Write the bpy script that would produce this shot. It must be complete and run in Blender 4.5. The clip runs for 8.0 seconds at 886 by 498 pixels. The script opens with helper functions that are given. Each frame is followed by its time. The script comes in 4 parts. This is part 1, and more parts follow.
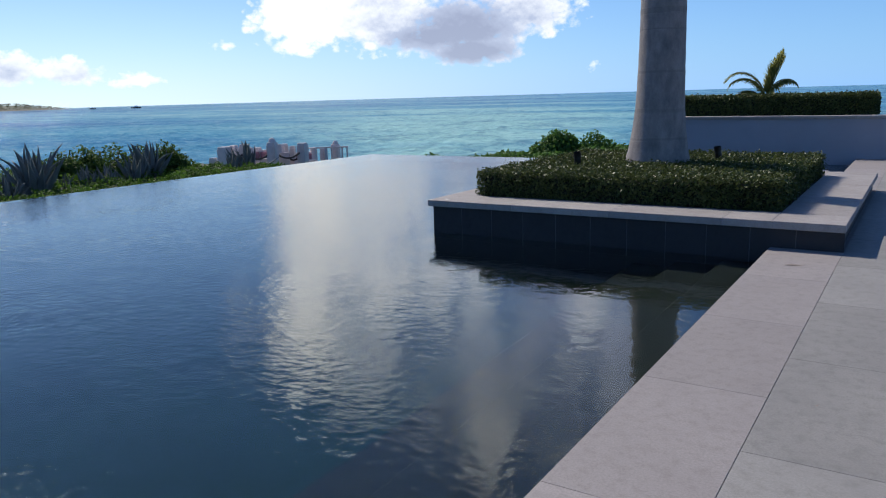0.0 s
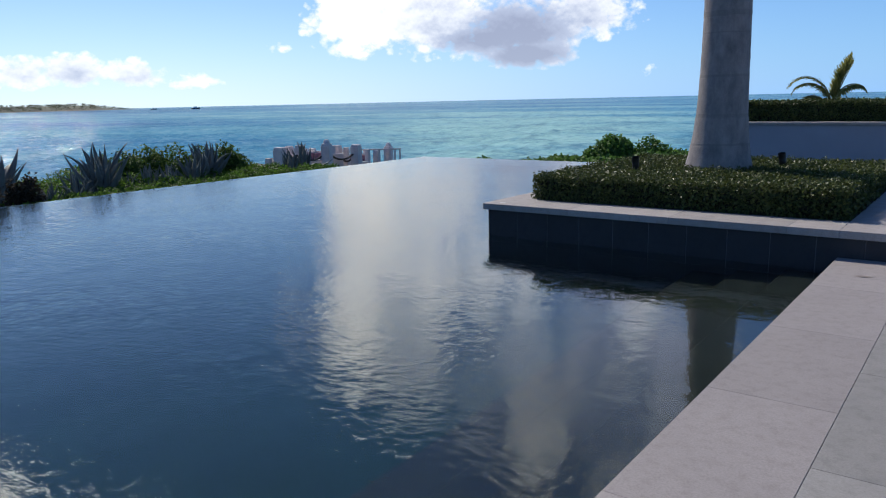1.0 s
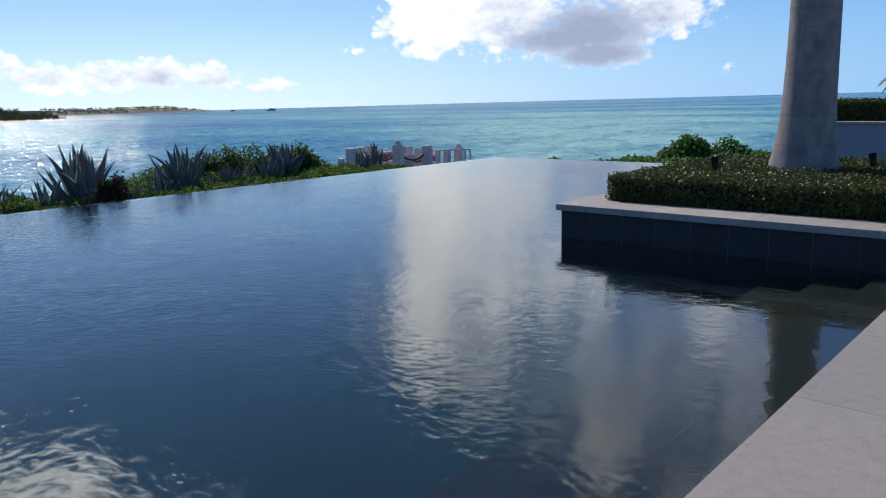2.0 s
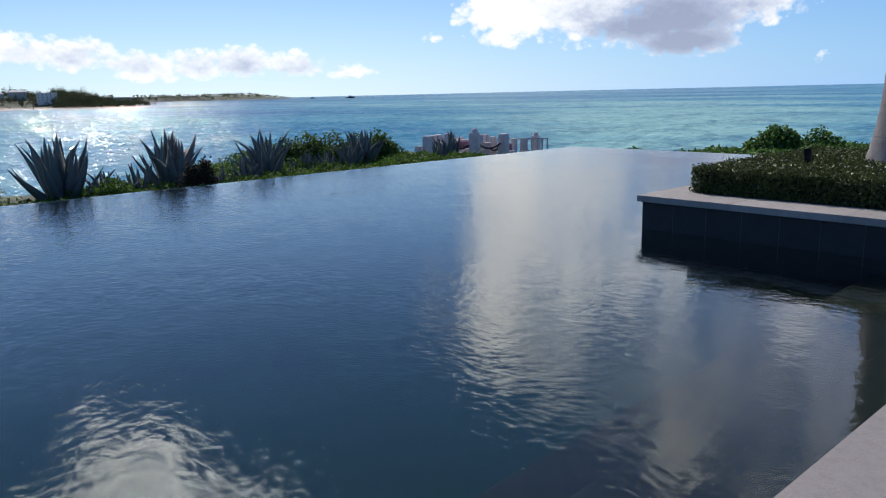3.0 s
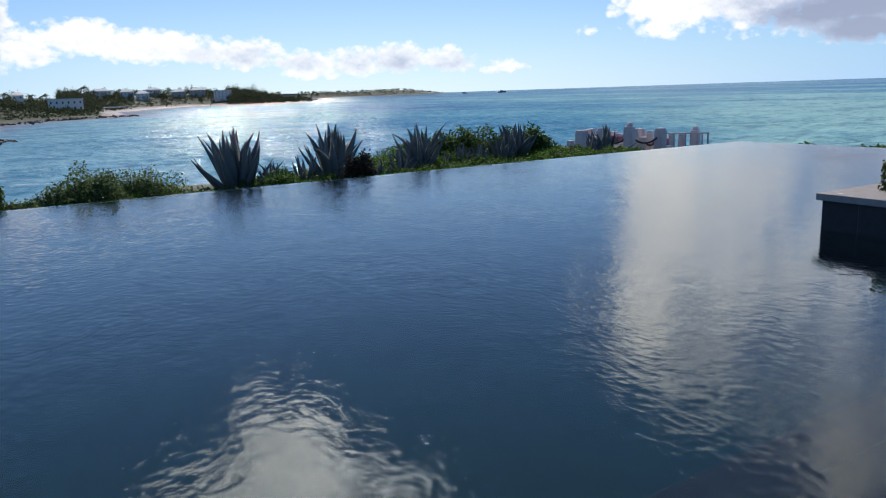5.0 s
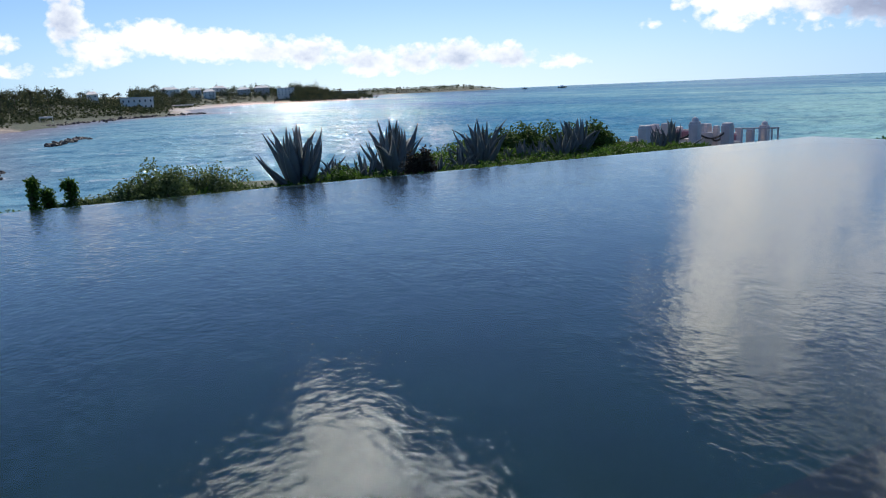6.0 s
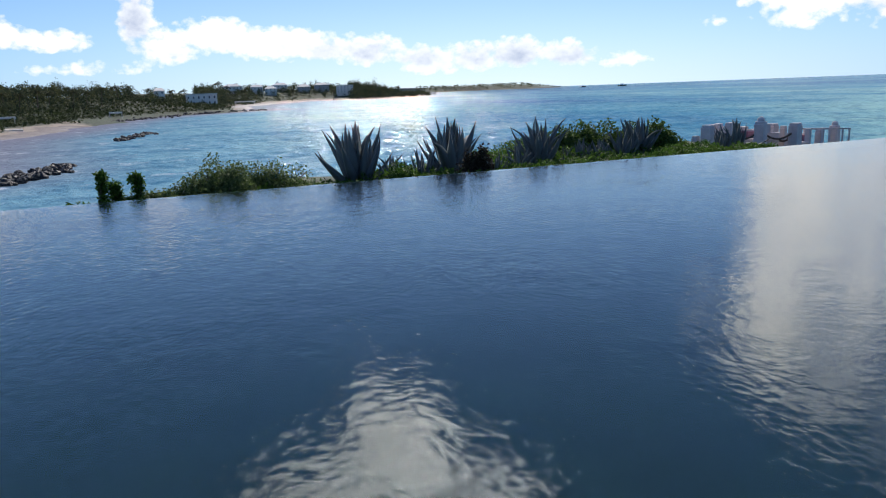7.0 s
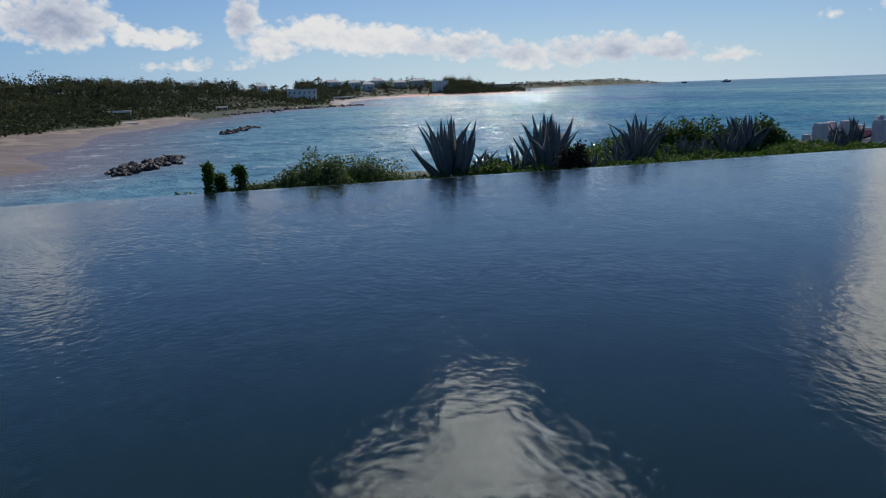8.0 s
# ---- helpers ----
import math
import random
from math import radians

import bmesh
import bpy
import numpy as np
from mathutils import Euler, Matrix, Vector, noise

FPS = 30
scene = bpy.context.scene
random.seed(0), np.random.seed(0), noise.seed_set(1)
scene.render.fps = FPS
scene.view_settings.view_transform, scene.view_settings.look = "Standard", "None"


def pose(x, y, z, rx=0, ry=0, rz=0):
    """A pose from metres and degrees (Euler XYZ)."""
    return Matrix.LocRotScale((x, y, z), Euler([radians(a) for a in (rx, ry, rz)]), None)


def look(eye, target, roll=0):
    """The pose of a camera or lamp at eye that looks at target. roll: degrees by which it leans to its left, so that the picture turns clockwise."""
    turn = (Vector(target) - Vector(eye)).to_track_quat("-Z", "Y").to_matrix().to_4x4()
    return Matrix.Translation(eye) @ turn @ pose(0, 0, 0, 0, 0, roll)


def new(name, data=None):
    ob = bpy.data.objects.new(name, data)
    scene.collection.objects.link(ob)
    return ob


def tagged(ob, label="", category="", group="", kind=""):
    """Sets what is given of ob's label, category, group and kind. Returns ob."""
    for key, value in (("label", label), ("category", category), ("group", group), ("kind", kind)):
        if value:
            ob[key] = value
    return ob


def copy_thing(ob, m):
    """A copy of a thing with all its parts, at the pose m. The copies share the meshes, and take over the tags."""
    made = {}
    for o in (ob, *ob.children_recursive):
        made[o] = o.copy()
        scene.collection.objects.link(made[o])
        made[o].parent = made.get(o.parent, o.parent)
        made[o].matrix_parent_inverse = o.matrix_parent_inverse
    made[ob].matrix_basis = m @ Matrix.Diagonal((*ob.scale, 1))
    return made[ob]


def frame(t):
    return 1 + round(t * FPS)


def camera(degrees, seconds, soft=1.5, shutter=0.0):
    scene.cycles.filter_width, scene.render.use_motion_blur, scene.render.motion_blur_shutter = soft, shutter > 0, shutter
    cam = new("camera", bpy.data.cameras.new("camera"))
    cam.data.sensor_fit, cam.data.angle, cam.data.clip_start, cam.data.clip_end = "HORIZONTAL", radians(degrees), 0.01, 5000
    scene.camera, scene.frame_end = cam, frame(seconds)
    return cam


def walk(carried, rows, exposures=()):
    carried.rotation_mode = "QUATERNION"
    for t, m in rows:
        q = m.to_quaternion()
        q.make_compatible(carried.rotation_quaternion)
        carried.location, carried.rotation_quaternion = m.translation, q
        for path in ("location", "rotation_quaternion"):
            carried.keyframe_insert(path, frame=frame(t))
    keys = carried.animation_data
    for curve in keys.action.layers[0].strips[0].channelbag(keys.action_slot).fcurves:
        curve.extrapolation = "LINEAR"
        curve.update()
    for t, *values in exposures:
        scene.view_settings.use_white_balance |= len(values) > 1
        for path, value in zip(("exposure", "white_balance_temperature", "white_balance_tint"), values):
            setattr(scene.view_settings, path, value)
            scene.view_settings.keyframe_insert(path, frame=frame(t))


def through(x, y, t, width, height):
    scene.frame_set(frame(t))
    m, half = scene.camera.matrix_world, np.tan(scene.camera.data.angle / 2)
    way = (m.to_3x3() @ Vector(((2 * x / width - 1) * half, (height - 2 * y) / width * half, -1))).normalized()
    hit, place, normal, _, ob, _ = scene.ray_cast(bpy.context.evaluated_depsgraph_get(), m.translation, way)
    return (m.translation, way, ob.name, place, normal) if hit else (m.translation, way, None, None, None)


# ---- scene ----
cam = camera(61.5, 8.0, 1.15)
PATH = [
    (0, (1.164, -2.410, 1.519), (0.0961, -0.7679, 1.1143), -1.66),
    (0.5, (1.138, -2.419, 1.527), (0.0210, -0.8102, 1.1224), -1.40),
    (1, (1.112, -2.441, 1.523), (-0.0657, -0.8730, 1.1288), -1.29),
    (1.5, (1.091, -2.451, 1.514), (-0.1542, -0.9338, 1.1310), -1.49),
    (3, (1.056, -2.496, 1.520), (-0.3996, -1.1881, 1.1069), -1.36),
    (3.5, (1.038, -2.522, 1.516), (-0.4686, -1.2739, 1.1032), -1.32),
    (4, (1.014, -2.524, 1.522), (-0.5493, -1.3450, 1.1141), -1.58),
    (4.5, (0.984, -2.526, 1.508), (-0.6440, -1.4386, 1.1002), -1.47),
    (5, (0.966, -2.550, 1.501), (-0.7204, -1.5586, 1.0849), -1.93),
    (6.5, (0.830, -2.537, 1.497), (-0.9570, -1.7429, 1.0773), -2.34),
    (7, (0.801, -2.540, 1.495), (-1.0177, -1.8206, 1.0746), -2.19),
    (7.5, (0.749, -2.544, 1.491), (-1.1102, -1.9388, 1.0706), -2.07),
    (8, (0.695, -2.549, 1.487), (-1.1976, -2.0609, 1.0651), -2.11),
]
walk(cam, [(t, look(eye, target, roll)) for t, eye, target, roll in PATH], [(0.0, 0.0), (1.0, -0.02), (3.0, -0.12), (5.0, -0.14), (6.5, -0.06), (7.5, -0.06), (7.7, -0.1), (8.0, -0.68)])

# ---- world, sun ----
SUN_AZ, SUN_EL = 66.3, 42.0   # degrees: turn to the left of +y, height
SEA = -5.0
world = bpy.data.worlds.new("sky")
scene.world = world
world.use_nodes = True
wn = world.node_tree
sky = wn.nodes.new("ShaderNodeTexSky")
sky.sky_type = "NISHITA"
sky.sun_disc = False
sky.sun_elevation = radians(SUN_EL)
sky.sun_rotation = radians(-SUN_AZ)
sky.altitude = 10
sky.air_density, sky.dust_density, sky.ozone_density = 1.0, 0.0, 1.5
wn.nodes["Background"].inputs[1].default_value = 0.082
tint = wn.nodes.new("ShaderNodeMix")
tint.data_type, tint.blend_type = "RGBA", "MULTIPLY"
tint.inputs[0].default_value = 1.0
tint.inputs[7].default_value = (0.585, 0.875, 1.34, 1)
wn.links.new(sky.outputs[0], tint.inputs[6])
wn.links.new(tint.outputs[2], wn.nodes["Background"].inputs[0])

sun = new("sun", bpy.data.lights.new("sun", "SUN"))
sun.data.energy, sun.data.angle, sun.data.color = 4.3, radians(0.6), (1.0, 0.94, 0.85)
sun_way = Vector((-math.sin(radians(SUN_AZ)) * math.cos(radians(SUN_EL)), math.cos(radians(SUN_AZ)) * math.cos(radians(SUN_EL)), math.sin(radians(SUN_EL))))
sun.matrix_world = look(sun_way * 50, (0, 0, 0))


# ---- materials ----
class Nodes:
    """A short way to write node trees."""
    def __init__(self, name):
        self.mat = bpy.data.materials.new(name)
        self.mat.use_nodes = True
        self.tree = self.mat.node_tree
        self.bsdf = self.tree.nodes["Principled BSDF"]
        self.out = self.tree.nodes["Material Output"]

    def add(self, kind, **inputs):
        n = self.tree.nodes.new(kind)
        for key, v in inputs.items():
            self.put(n, key.replace("_", " "), v)
        return n

    def put(self, n, key, v):
        key = int(key[1:]) if key[0] == "i" and key[1:].isdigit() else key
        if isinstance(v, bpy.types.NodeSocket):
            self.tree.links.new(v, n.inputs[key])
        else:
            n.inputs[key].default_value = v

    def math(self, op, a, b=0.0, c=0.0):
        n = self.tree.nodes.new("ShaderNodeMath")
        n.operation = op
        for i, v in enumerate((a, b, c)):
            self.put(n, f"i{i}", v)
        return n.outputs[0]

    def coords(self, which="Object"):
        return self.add("ShaderNodeTexCoord").outputs[which]

    def world(self):
        return self.add("ShaderNodeNewGeometry").outputs["Position"]

    def scaled(self, vec, scale):
        n = self.add("ShaderNodeMapping", Vector=vec)
        n.inputs["Scale"].default_value = scale
        return n.outputs[0]

    def noise(self, vec, scale, detail=4.0, rough=0.55):
        return self.add("ShaderNodeTexNoise", Vector=vec, Scale=scale, Detail=detail, Roughness=rough).outputs["Fac"]

    def ramp(self, fac, stops):
        n = self.add("ShaderNodeValToRGB", Fac=fac)
        e = n.color_ramp.elements
        while len(e) < len(stops):
            e.new(0.5)
        for el, (p, c) in zip(e, stops):
            el.position = p
            el.color = (*c, 1) if isinstance(c, tuple) else (c, c, c, 1)
        return n.outputs[0]

    def mix(self, fac, a, b, blend="MIX"):
        n = self.tree.nodes.new("ShaderNodeMix")
        n.data_type, n.blend_type = "RGBA", blend
        for i, v in ((0, fac), (6, a), (7, b)):
            if isinstance(v, tuple) and len(v) == 3:
                v = (*v, 1)
            self.put(n, f"i{i}", v)
        return n.outputs[2]

    def bump(self, height, distance, strength=1.0, normal=None):
        n = self.add("ShaderNodeBump", Height=height, Distance=distance, Strength=strength)
        if normal is not None:
            self.put(n, "Normal", normal)
        return n.outputs[0]

    def chop(self, vec, layers, amount=1.0, detail=2.0, rough=0.5, grow=(1.0, 1.0)):
        """An upward normal leaned by noise: layers of (scale, lean)."""
        total = None
        for scale, lean in layers:
            c = self.add("ShaderNodeTexNoise", Vector=vec, Scale=scale, Detail=detail, Roughness=rough).outputs["Color"]
            n = self.tree.nodes.new("ShaderNodeVectorMath")
            n.operation = "MULTIPLY_ADD"
            self.put(n, "i0", c)
            lx, ly = lean * grow[0], lean * grow[1]
            n.inputs[1].default_value = (lx, ly, 0)
            if total is None:
                n.inputs[2].default_value = (-lx / 2, -ly / 2, 0)
            else:
                m = self.tree.nodes.new("ShaderNodeVectorMath")
                m.operation = "ADD"
                self.put(m, "i0", total)
                m.inputs[1].default_value = (-lx / 2, -ly / 2, 0)
                self.put(n, "i2", m.outputs[0])
            total = n.outputs[0]
        if not isinstance(amount, float):
            k = self.tree.nodes.new("ShaderNodeVectorMath")
            k.operation = "SCALE"
            self.put(k, "i0", total)
            self.put(k, "Scale", amount)
            total = k.outputs[0]
        return total

    def leaned(self, lean, normal=None):
        """A unit normal: lean added to the given normal, or to straight up."""
        n = self.tree.nodes.new("ShaderNodeVectorMath")
        n.operation = "ADD"
        self.put(n, "i0", lean)
        if normal is None:
            n.inputs[1].default_value = (0, 0, 1)
        else:
            self.put(n, "i1", normal)
        u = self.tree.nodes.new("ShaderNodeVectorMath")
        u.operation = "NORMALIZE"
        self.put(u, "i0", n.outputs[0])
        return u.outputs[0]

    def set(self, **inputs):
        for key, v in inputs.items():
            if isinstance(v, tuple) and len(v) == 3:
                v = (*v, 1)
            self.put(self.bsdf, key.replace("_", " "), v)
        return self.mat


def stone_mat(name, base, dark, rough=0.8, grain=90.0, relief=0.0012):
    """Sawn limestone: blotches, fine grain, each piece a little different."""
    n = Nodes(name)
    p = n.world()
    rnd = n.add("ShaderNodeObjectInfo").outputs["Random"]
    blot = n.noise(p, 2.2, 5)
    fine = n.noise(p, grain, 3, 0.7)
    mid = n.noise(p, 14, 4, 0.65)
    c = n.mix(n.ramp(blot, [(0.35, 0.0), (0.7, 1.0)]), base, dark)
    c = n.mix(n.math("MULTIPLY", n.ramp(fine, [(0.38, 0.0), (0.68, 1.0)]), 0.8), c, tuple(v * 0.72 for v in base))
    c = n.mix(n.math("MULTIPLY", n.ramp(mid, [(0.48, 0.0), (0.75, 1.0)]), 0.42), c, tuple(v * 0.6 for v in dark))
    tone = n.math("MULTIPLY_ADD", rnd, 0.22, 0.89)
    c = n.mix(1.0, c, n.add("ShaderNodeCombineColor", Red=tone, Green=tone, Blue=tone).outputs[0], "MULTIPLY")
    h = n.math("ADD", n.math("MULTIPLY", fine, 0.6), n.math("MULTIPLY", mid, 0.8))
    return n.set(Base_Color=c, Roughness=n.math("MULTIPLY_ADD", mid, 0.25, rough - 0.15), Normal=n.bump(h, relief))


def plain_mat(name, base, rough=0.6, spread=0.25, scale=8.0, relief=0.0, metal=0.0, fine=60.0):
    """A surface with stains at one scale and grain at another."""
    n = Nodes(name)
    p = n.world()
    a, b = n.noise(p, scale, 5), n.noise(p, fine, 3)
    c = n.mix(n.ramp(a, [(0.3, 0.0), (0.75, 1.0)]), base, tuple(v * (1 - spread) for v in base))
    c = n.mix(n.math("MULTIPLY", n.ramp(b, [(0.4, 0.0), (0.8, 1.0)]), spread), c, tuple(v * (1 - spread) for v in base))
    kw = {"Normal": n.bump(b, relief)} if relief else {}
    return n.set(Base_Color=c, Roughness=rough, Metallic=metal, **kw)


def leaf_mat(name, dark, light, rough=0.4, spec=0.5, yellow=None, through=0.25):
    """Foliage: every leaf has its own tone; light shines through a little."""
    n = Nodes(name)
    isl = n.add("ShaderNodeNewGeometry").outputs["Random Per Island"]
    big = n.noise(n.world(), 2.5, 3)
    f = n.math("MULTIPLY_ADD", isl, 0.65, n.math("MULTIPLY", big, 0.35))
    stops = [(0.1, dark), (0.8, light)]
    if yellow:
        stops.append((0.97, yellow))
    c = n.ramp(f, stops)
    mat = n.set(Base_Color=c, Roughness=rough)
    n.bsdf.inputs["Specular IOR Level"].default_value = spec
    tr = n.add("ShaderNodeBsdfTranslucent", Color=c)
    mx = n.add("ShaderNodeMixShader", Fac=through)
    n.tree.links.new(n.bsdf.outputs[0], mx.inputs[1])
    n.tree.links.new(tr.outputs[0], mx.inputs[2])
    n.tree.links.new(mx.outputs[0], n.out.inputs[0])
    return mat


def woods_mat():
    """Far tree crowns: tone changes from tree to tree more than from leaf to leaf."""
    n = Nodes("woods_foliage")
    p = n.world()
    isl = n.add("ShaderNodeNewGeometry").outputs["Random Per Island"]
    tree = n.noise(p, 0.16, 3, 0.6)
    f = n.math("MULTIPLY_ADD", isl, 0.22, n.math("MULTIPLY", tree, 0.85))
    c = n.ramp(f, [(0.34, (0.03, 0.042, 0.028)), (0.5, (0.075, 0.09, 0.046)), (0.61, (0.125, 0.133, 0.058)), (0.72, (0.21, 0.195, 0.075))])
    n.set(Base_Color=c, Roughness=0.85)
    n.bsdf.inputs["Specular IOR Level"].default_value = 0.1
    tr = n.add("ShaderNodeBsdfTranslucent", Color=c)
    mx = n.add("ShaderNodeMixShader", Fac=0.18)
    n.tree.links.new(n.bsdf.outputs[0], mx.inputs[1])
    n.tree.links.new(tr.outputs[0], mx.inputs[2])
    n.tree.links.new(mx.outputs[0], n.out.inputs[0])
    return n.mat


def pool_water_mat():
    n = Nodes("pool_water")
    p = n.world()
    broad = n.noise(p, 2.1, 3, 0.5)
    small = n.noise(n.scaled(p, (1.0, 1.25, 1.0)), 12.5, 3, 0.5)
    patch = n.ramp(n.noise(p, 0.45, 3, 0.6), [(0.34, 0.5), (0.68, 1.15)])
    xyz = n.add("ShaderNodeSeparateXYZ", Vector=p)   # wind reaches the seaward corner most
    open_water = n.math("MULTIPLY_ADD", xyz.outputs[1], -0.045, n.math("MULTIPLY_ADD", xyz.outputs[0], -0.082, 0.1))
    out = n.ramp(open_water, [(0.04, 0.45), (0.2, 0.85), (0.45, 0.9), (0.92, 1.5)])
    patch = n.math("MULTIPLY", patch, out)
    h = n.math("MULTIPLY_ADD", n.math("MULTIPLY", small, 0.72), patch, n.math("MULTIPLY", broad, 0.75))
    nor = n.leaned(n.chop(p, [(6.0, 0.04), (13.0, 0.085), (32.0, 0.05)], patch), n.bump(h, 0.0062))
    n.set(Base_Color=(0.55, 0.78, 0.88), Roughness=0.0, IOR=1.333, Normal=nor)
    n.bsdf.inputs["Transmission Weight"].default_value = 1.0
    return n.mat


def sea_mat():
    n = Nodes("sea_water")
    p = n.world()
    depth = n.add("ShaderNodeAttribute")
    depth.attribute_name = "shore"
    d = depth.outputs["Fac"]
    sand = n.noise(n.scaled(p, (0.6, 1.6, 1)), 0.006, 4, 0.6)
    bands = n.noise(n.scaled(p, (0.7, 1.0, 1)), 0.035, 7, 0.7)
    f = n.math("ADD", n.math("MULTIPLY", sand, 0.82), n.math("MULTIPLY", bands, 0.18))
    shoal = n.add("ShaderNodeAttribute")
    shoal.attribute_name = "shoal"
    f = n.math("MULTIPLY_ADD", shoal.outputs["Fac"], 0.22, f)
    c = n.ramp(f, [(0.4, (0.022, 0.13, 0.3)), (0.53, (0.075, 0.27, 0.39)), (0.67, (0.31, 0.55, 0.52))])
    c = n.mix(n.ramp(d, [(0.0, 1.0), (0.22, 0.0)]), c, (0.2, 0.365, 0.455))
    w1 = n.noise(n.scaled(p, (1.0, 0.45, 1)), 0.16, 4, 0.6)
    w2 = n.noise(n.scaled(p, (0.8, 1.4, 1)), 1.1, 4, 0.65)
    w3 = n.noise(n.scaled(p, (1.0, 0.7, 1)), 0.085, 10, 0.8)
    # w2 to w4 put the waves' light and dark sides into the base colour
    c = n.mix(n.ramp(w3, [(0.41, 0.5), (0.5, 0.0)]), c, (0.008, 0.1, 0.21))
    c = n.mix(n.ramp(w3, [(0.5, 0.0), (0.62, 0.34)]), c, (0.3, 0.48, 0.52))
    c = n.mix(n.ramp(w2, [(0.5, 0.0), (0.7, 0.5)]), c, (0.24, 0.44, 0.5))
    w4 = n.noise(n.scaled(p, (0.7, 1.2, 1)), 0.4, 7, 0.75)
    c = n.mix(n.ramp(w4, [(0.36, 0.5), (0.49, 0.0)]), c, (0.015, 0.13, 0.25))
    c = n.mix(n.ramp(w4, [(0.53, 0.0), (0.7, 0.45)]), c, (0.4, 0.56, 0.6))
    c = n.mix(n.ramp(d, [(0.0, 0.95), (0.022, 0.7), (0.055, 0.0)]), c, (0.25, 0.23, 0.27))
    foam = n.noise(n.scaled(p, (1.0, 0.8, 1)), 0.22, 8, 0.75)
    near = n.ramp(d, [(0.0, 0.1), (0.06, 0.09), (0.16, 0.0)])
    fm = n.ramp(n.math("ADD", foam, near), [(0.66, 0.0), (0.76, 1.0)])
    c = n.mix(n.math("MULTIPLY", fm, 0.8), c, (0.6, 0.62, 0.65))
    h = n.math("ADD", n.math("MULTIPLY", w1, 2.2), n.math("MULTIPLY", w2, 0.4))
    nor = n.bump(h, 0.7)
    glint = n.leaned(n.chop(p, [(0.22, 0.35), (0.9, 0.75), (3.5, 1.3)], grow=(3.3, 0.9)), n.add("ShaderNodeNewGeometry").outputs["Normal"])
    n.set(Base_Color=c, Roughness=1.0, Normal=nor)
    n.bsdf.inputs["Specular IOR Level"].default_value = 0.0
    gl = n.add("ShaderNodeBsdfGlossy", Roughness=0.11, Normal=glint)
    graze = n.add("ShaderNodeFresnel", IOR=1.33, Normal=n.leaned(n.chop(p, [(1.0, 0.01)])))
    shine = n.math("MULTIPLY_ADD", n.math("POWER", graze.outputs[0], 6.5), 0.3, 0.058)
    mx = n.add("ShaderNodeMixShader", Fac=n.math("MULTIPLY", n.math("MULTIPLY_ADD", fm, -0.7, 1.0), shine))
    n.tree.links.new(n.bsdf.outputs[0], mx.inputs[1])
    n.tree.links.new(gl.outputs[0], mx.inputs[2])
    n.tree.links.new(mx.outputs[0], n.out.inputs[0])
    return n.mat


def cloud_mat():
    """Sunlit cumulus far off: bright rims, blue-grey thick parts."""
    n = Nodes("cloud")
    p = n.coords("Object")
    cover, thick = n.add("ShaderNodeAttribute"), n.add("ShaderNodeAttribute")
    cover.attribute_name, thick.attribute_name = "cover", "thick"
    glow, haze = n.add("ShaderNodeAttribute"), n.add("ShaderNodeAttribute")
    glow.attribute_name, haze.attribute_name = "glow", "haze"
    q = n.scaled(p, (1, 1, 1.3))
    up = n.add("ShaderNodeMapping", Vector=q)
    up.inputs["Location"].default_value = (0, 0, 22)

    def billow(v):
        big, puffs = n.noise(v, 0.0045, 3, 0.5), n.noise(v, 0.013, 8, 0.57)
        total = n.math("ADD", n.math("MULTIPLY_ADD", big, 1.1, -0.55), n.math("MULTIPLY_ADD", puffs, 1.3, -0.69))
        for scale, k in ((0.017, 0.42), (0.045, 0.1)):
            cell = n.add("ShaderNodeTexVoronoi", Vector=v, Scale=scale).outputs["Distance"]
            total = n.math("ADD", total, n.math("MULTIPLY_ADD", cell, -k, k * 0.62))
        return total

    here = billow(q)
    dens = n.math("ADD", cover.outputs["Fac"], here)
    alpha = n.ramp(dens, [(0.0, 0.0), (0.12, 0.28), (0.42, 1.0)])
    topside = n.math("SUBTRACT", here, billow(up.outputs[0]))
    lump = n.noise(q, 0.011, 6, 0.6)
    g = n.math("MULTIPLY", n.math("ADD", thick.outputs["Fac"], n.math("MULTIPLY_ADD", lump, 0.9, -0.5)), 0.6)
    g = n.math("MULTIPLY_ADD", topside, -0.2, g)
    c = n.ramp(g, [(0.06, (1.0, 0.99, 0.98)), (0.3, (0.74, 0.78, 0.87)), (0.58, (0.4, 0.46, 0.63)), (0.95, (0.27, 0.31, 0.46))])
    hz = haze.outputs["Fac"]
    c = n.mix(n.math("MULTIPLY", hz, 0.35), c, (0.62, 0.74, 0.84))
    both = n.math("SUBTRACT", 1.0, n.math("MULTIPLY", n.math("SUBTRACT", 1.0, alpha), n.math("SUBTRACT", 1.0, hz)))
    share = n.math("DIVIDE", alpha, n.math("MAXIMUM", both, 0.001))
    side = n.add("ShaderNodeAttribute")
    side.attribute_name = "sunside"
    lit = n.mix(share, n.mix(side.outputs["Fac"], (0.2, 0.45, 0.88), (0.74, 0.89, 1.0)), c)
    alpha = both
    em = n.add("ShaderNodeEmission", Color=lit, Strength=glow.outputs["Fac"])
    tr = n.add("ShaderNodeBsdfTransparent")
    mx = n.add("ShaderNodeMixShader", Fac=alpha)
    n.tree.links.new(tr.outputs[0], mx.inputs[1])
    n.tree.links.new(em.outputs[0], mx.inputs[2])
    n.tree.links.new(mx.outputs[0], n.out.inputs[0])
    return n.mat


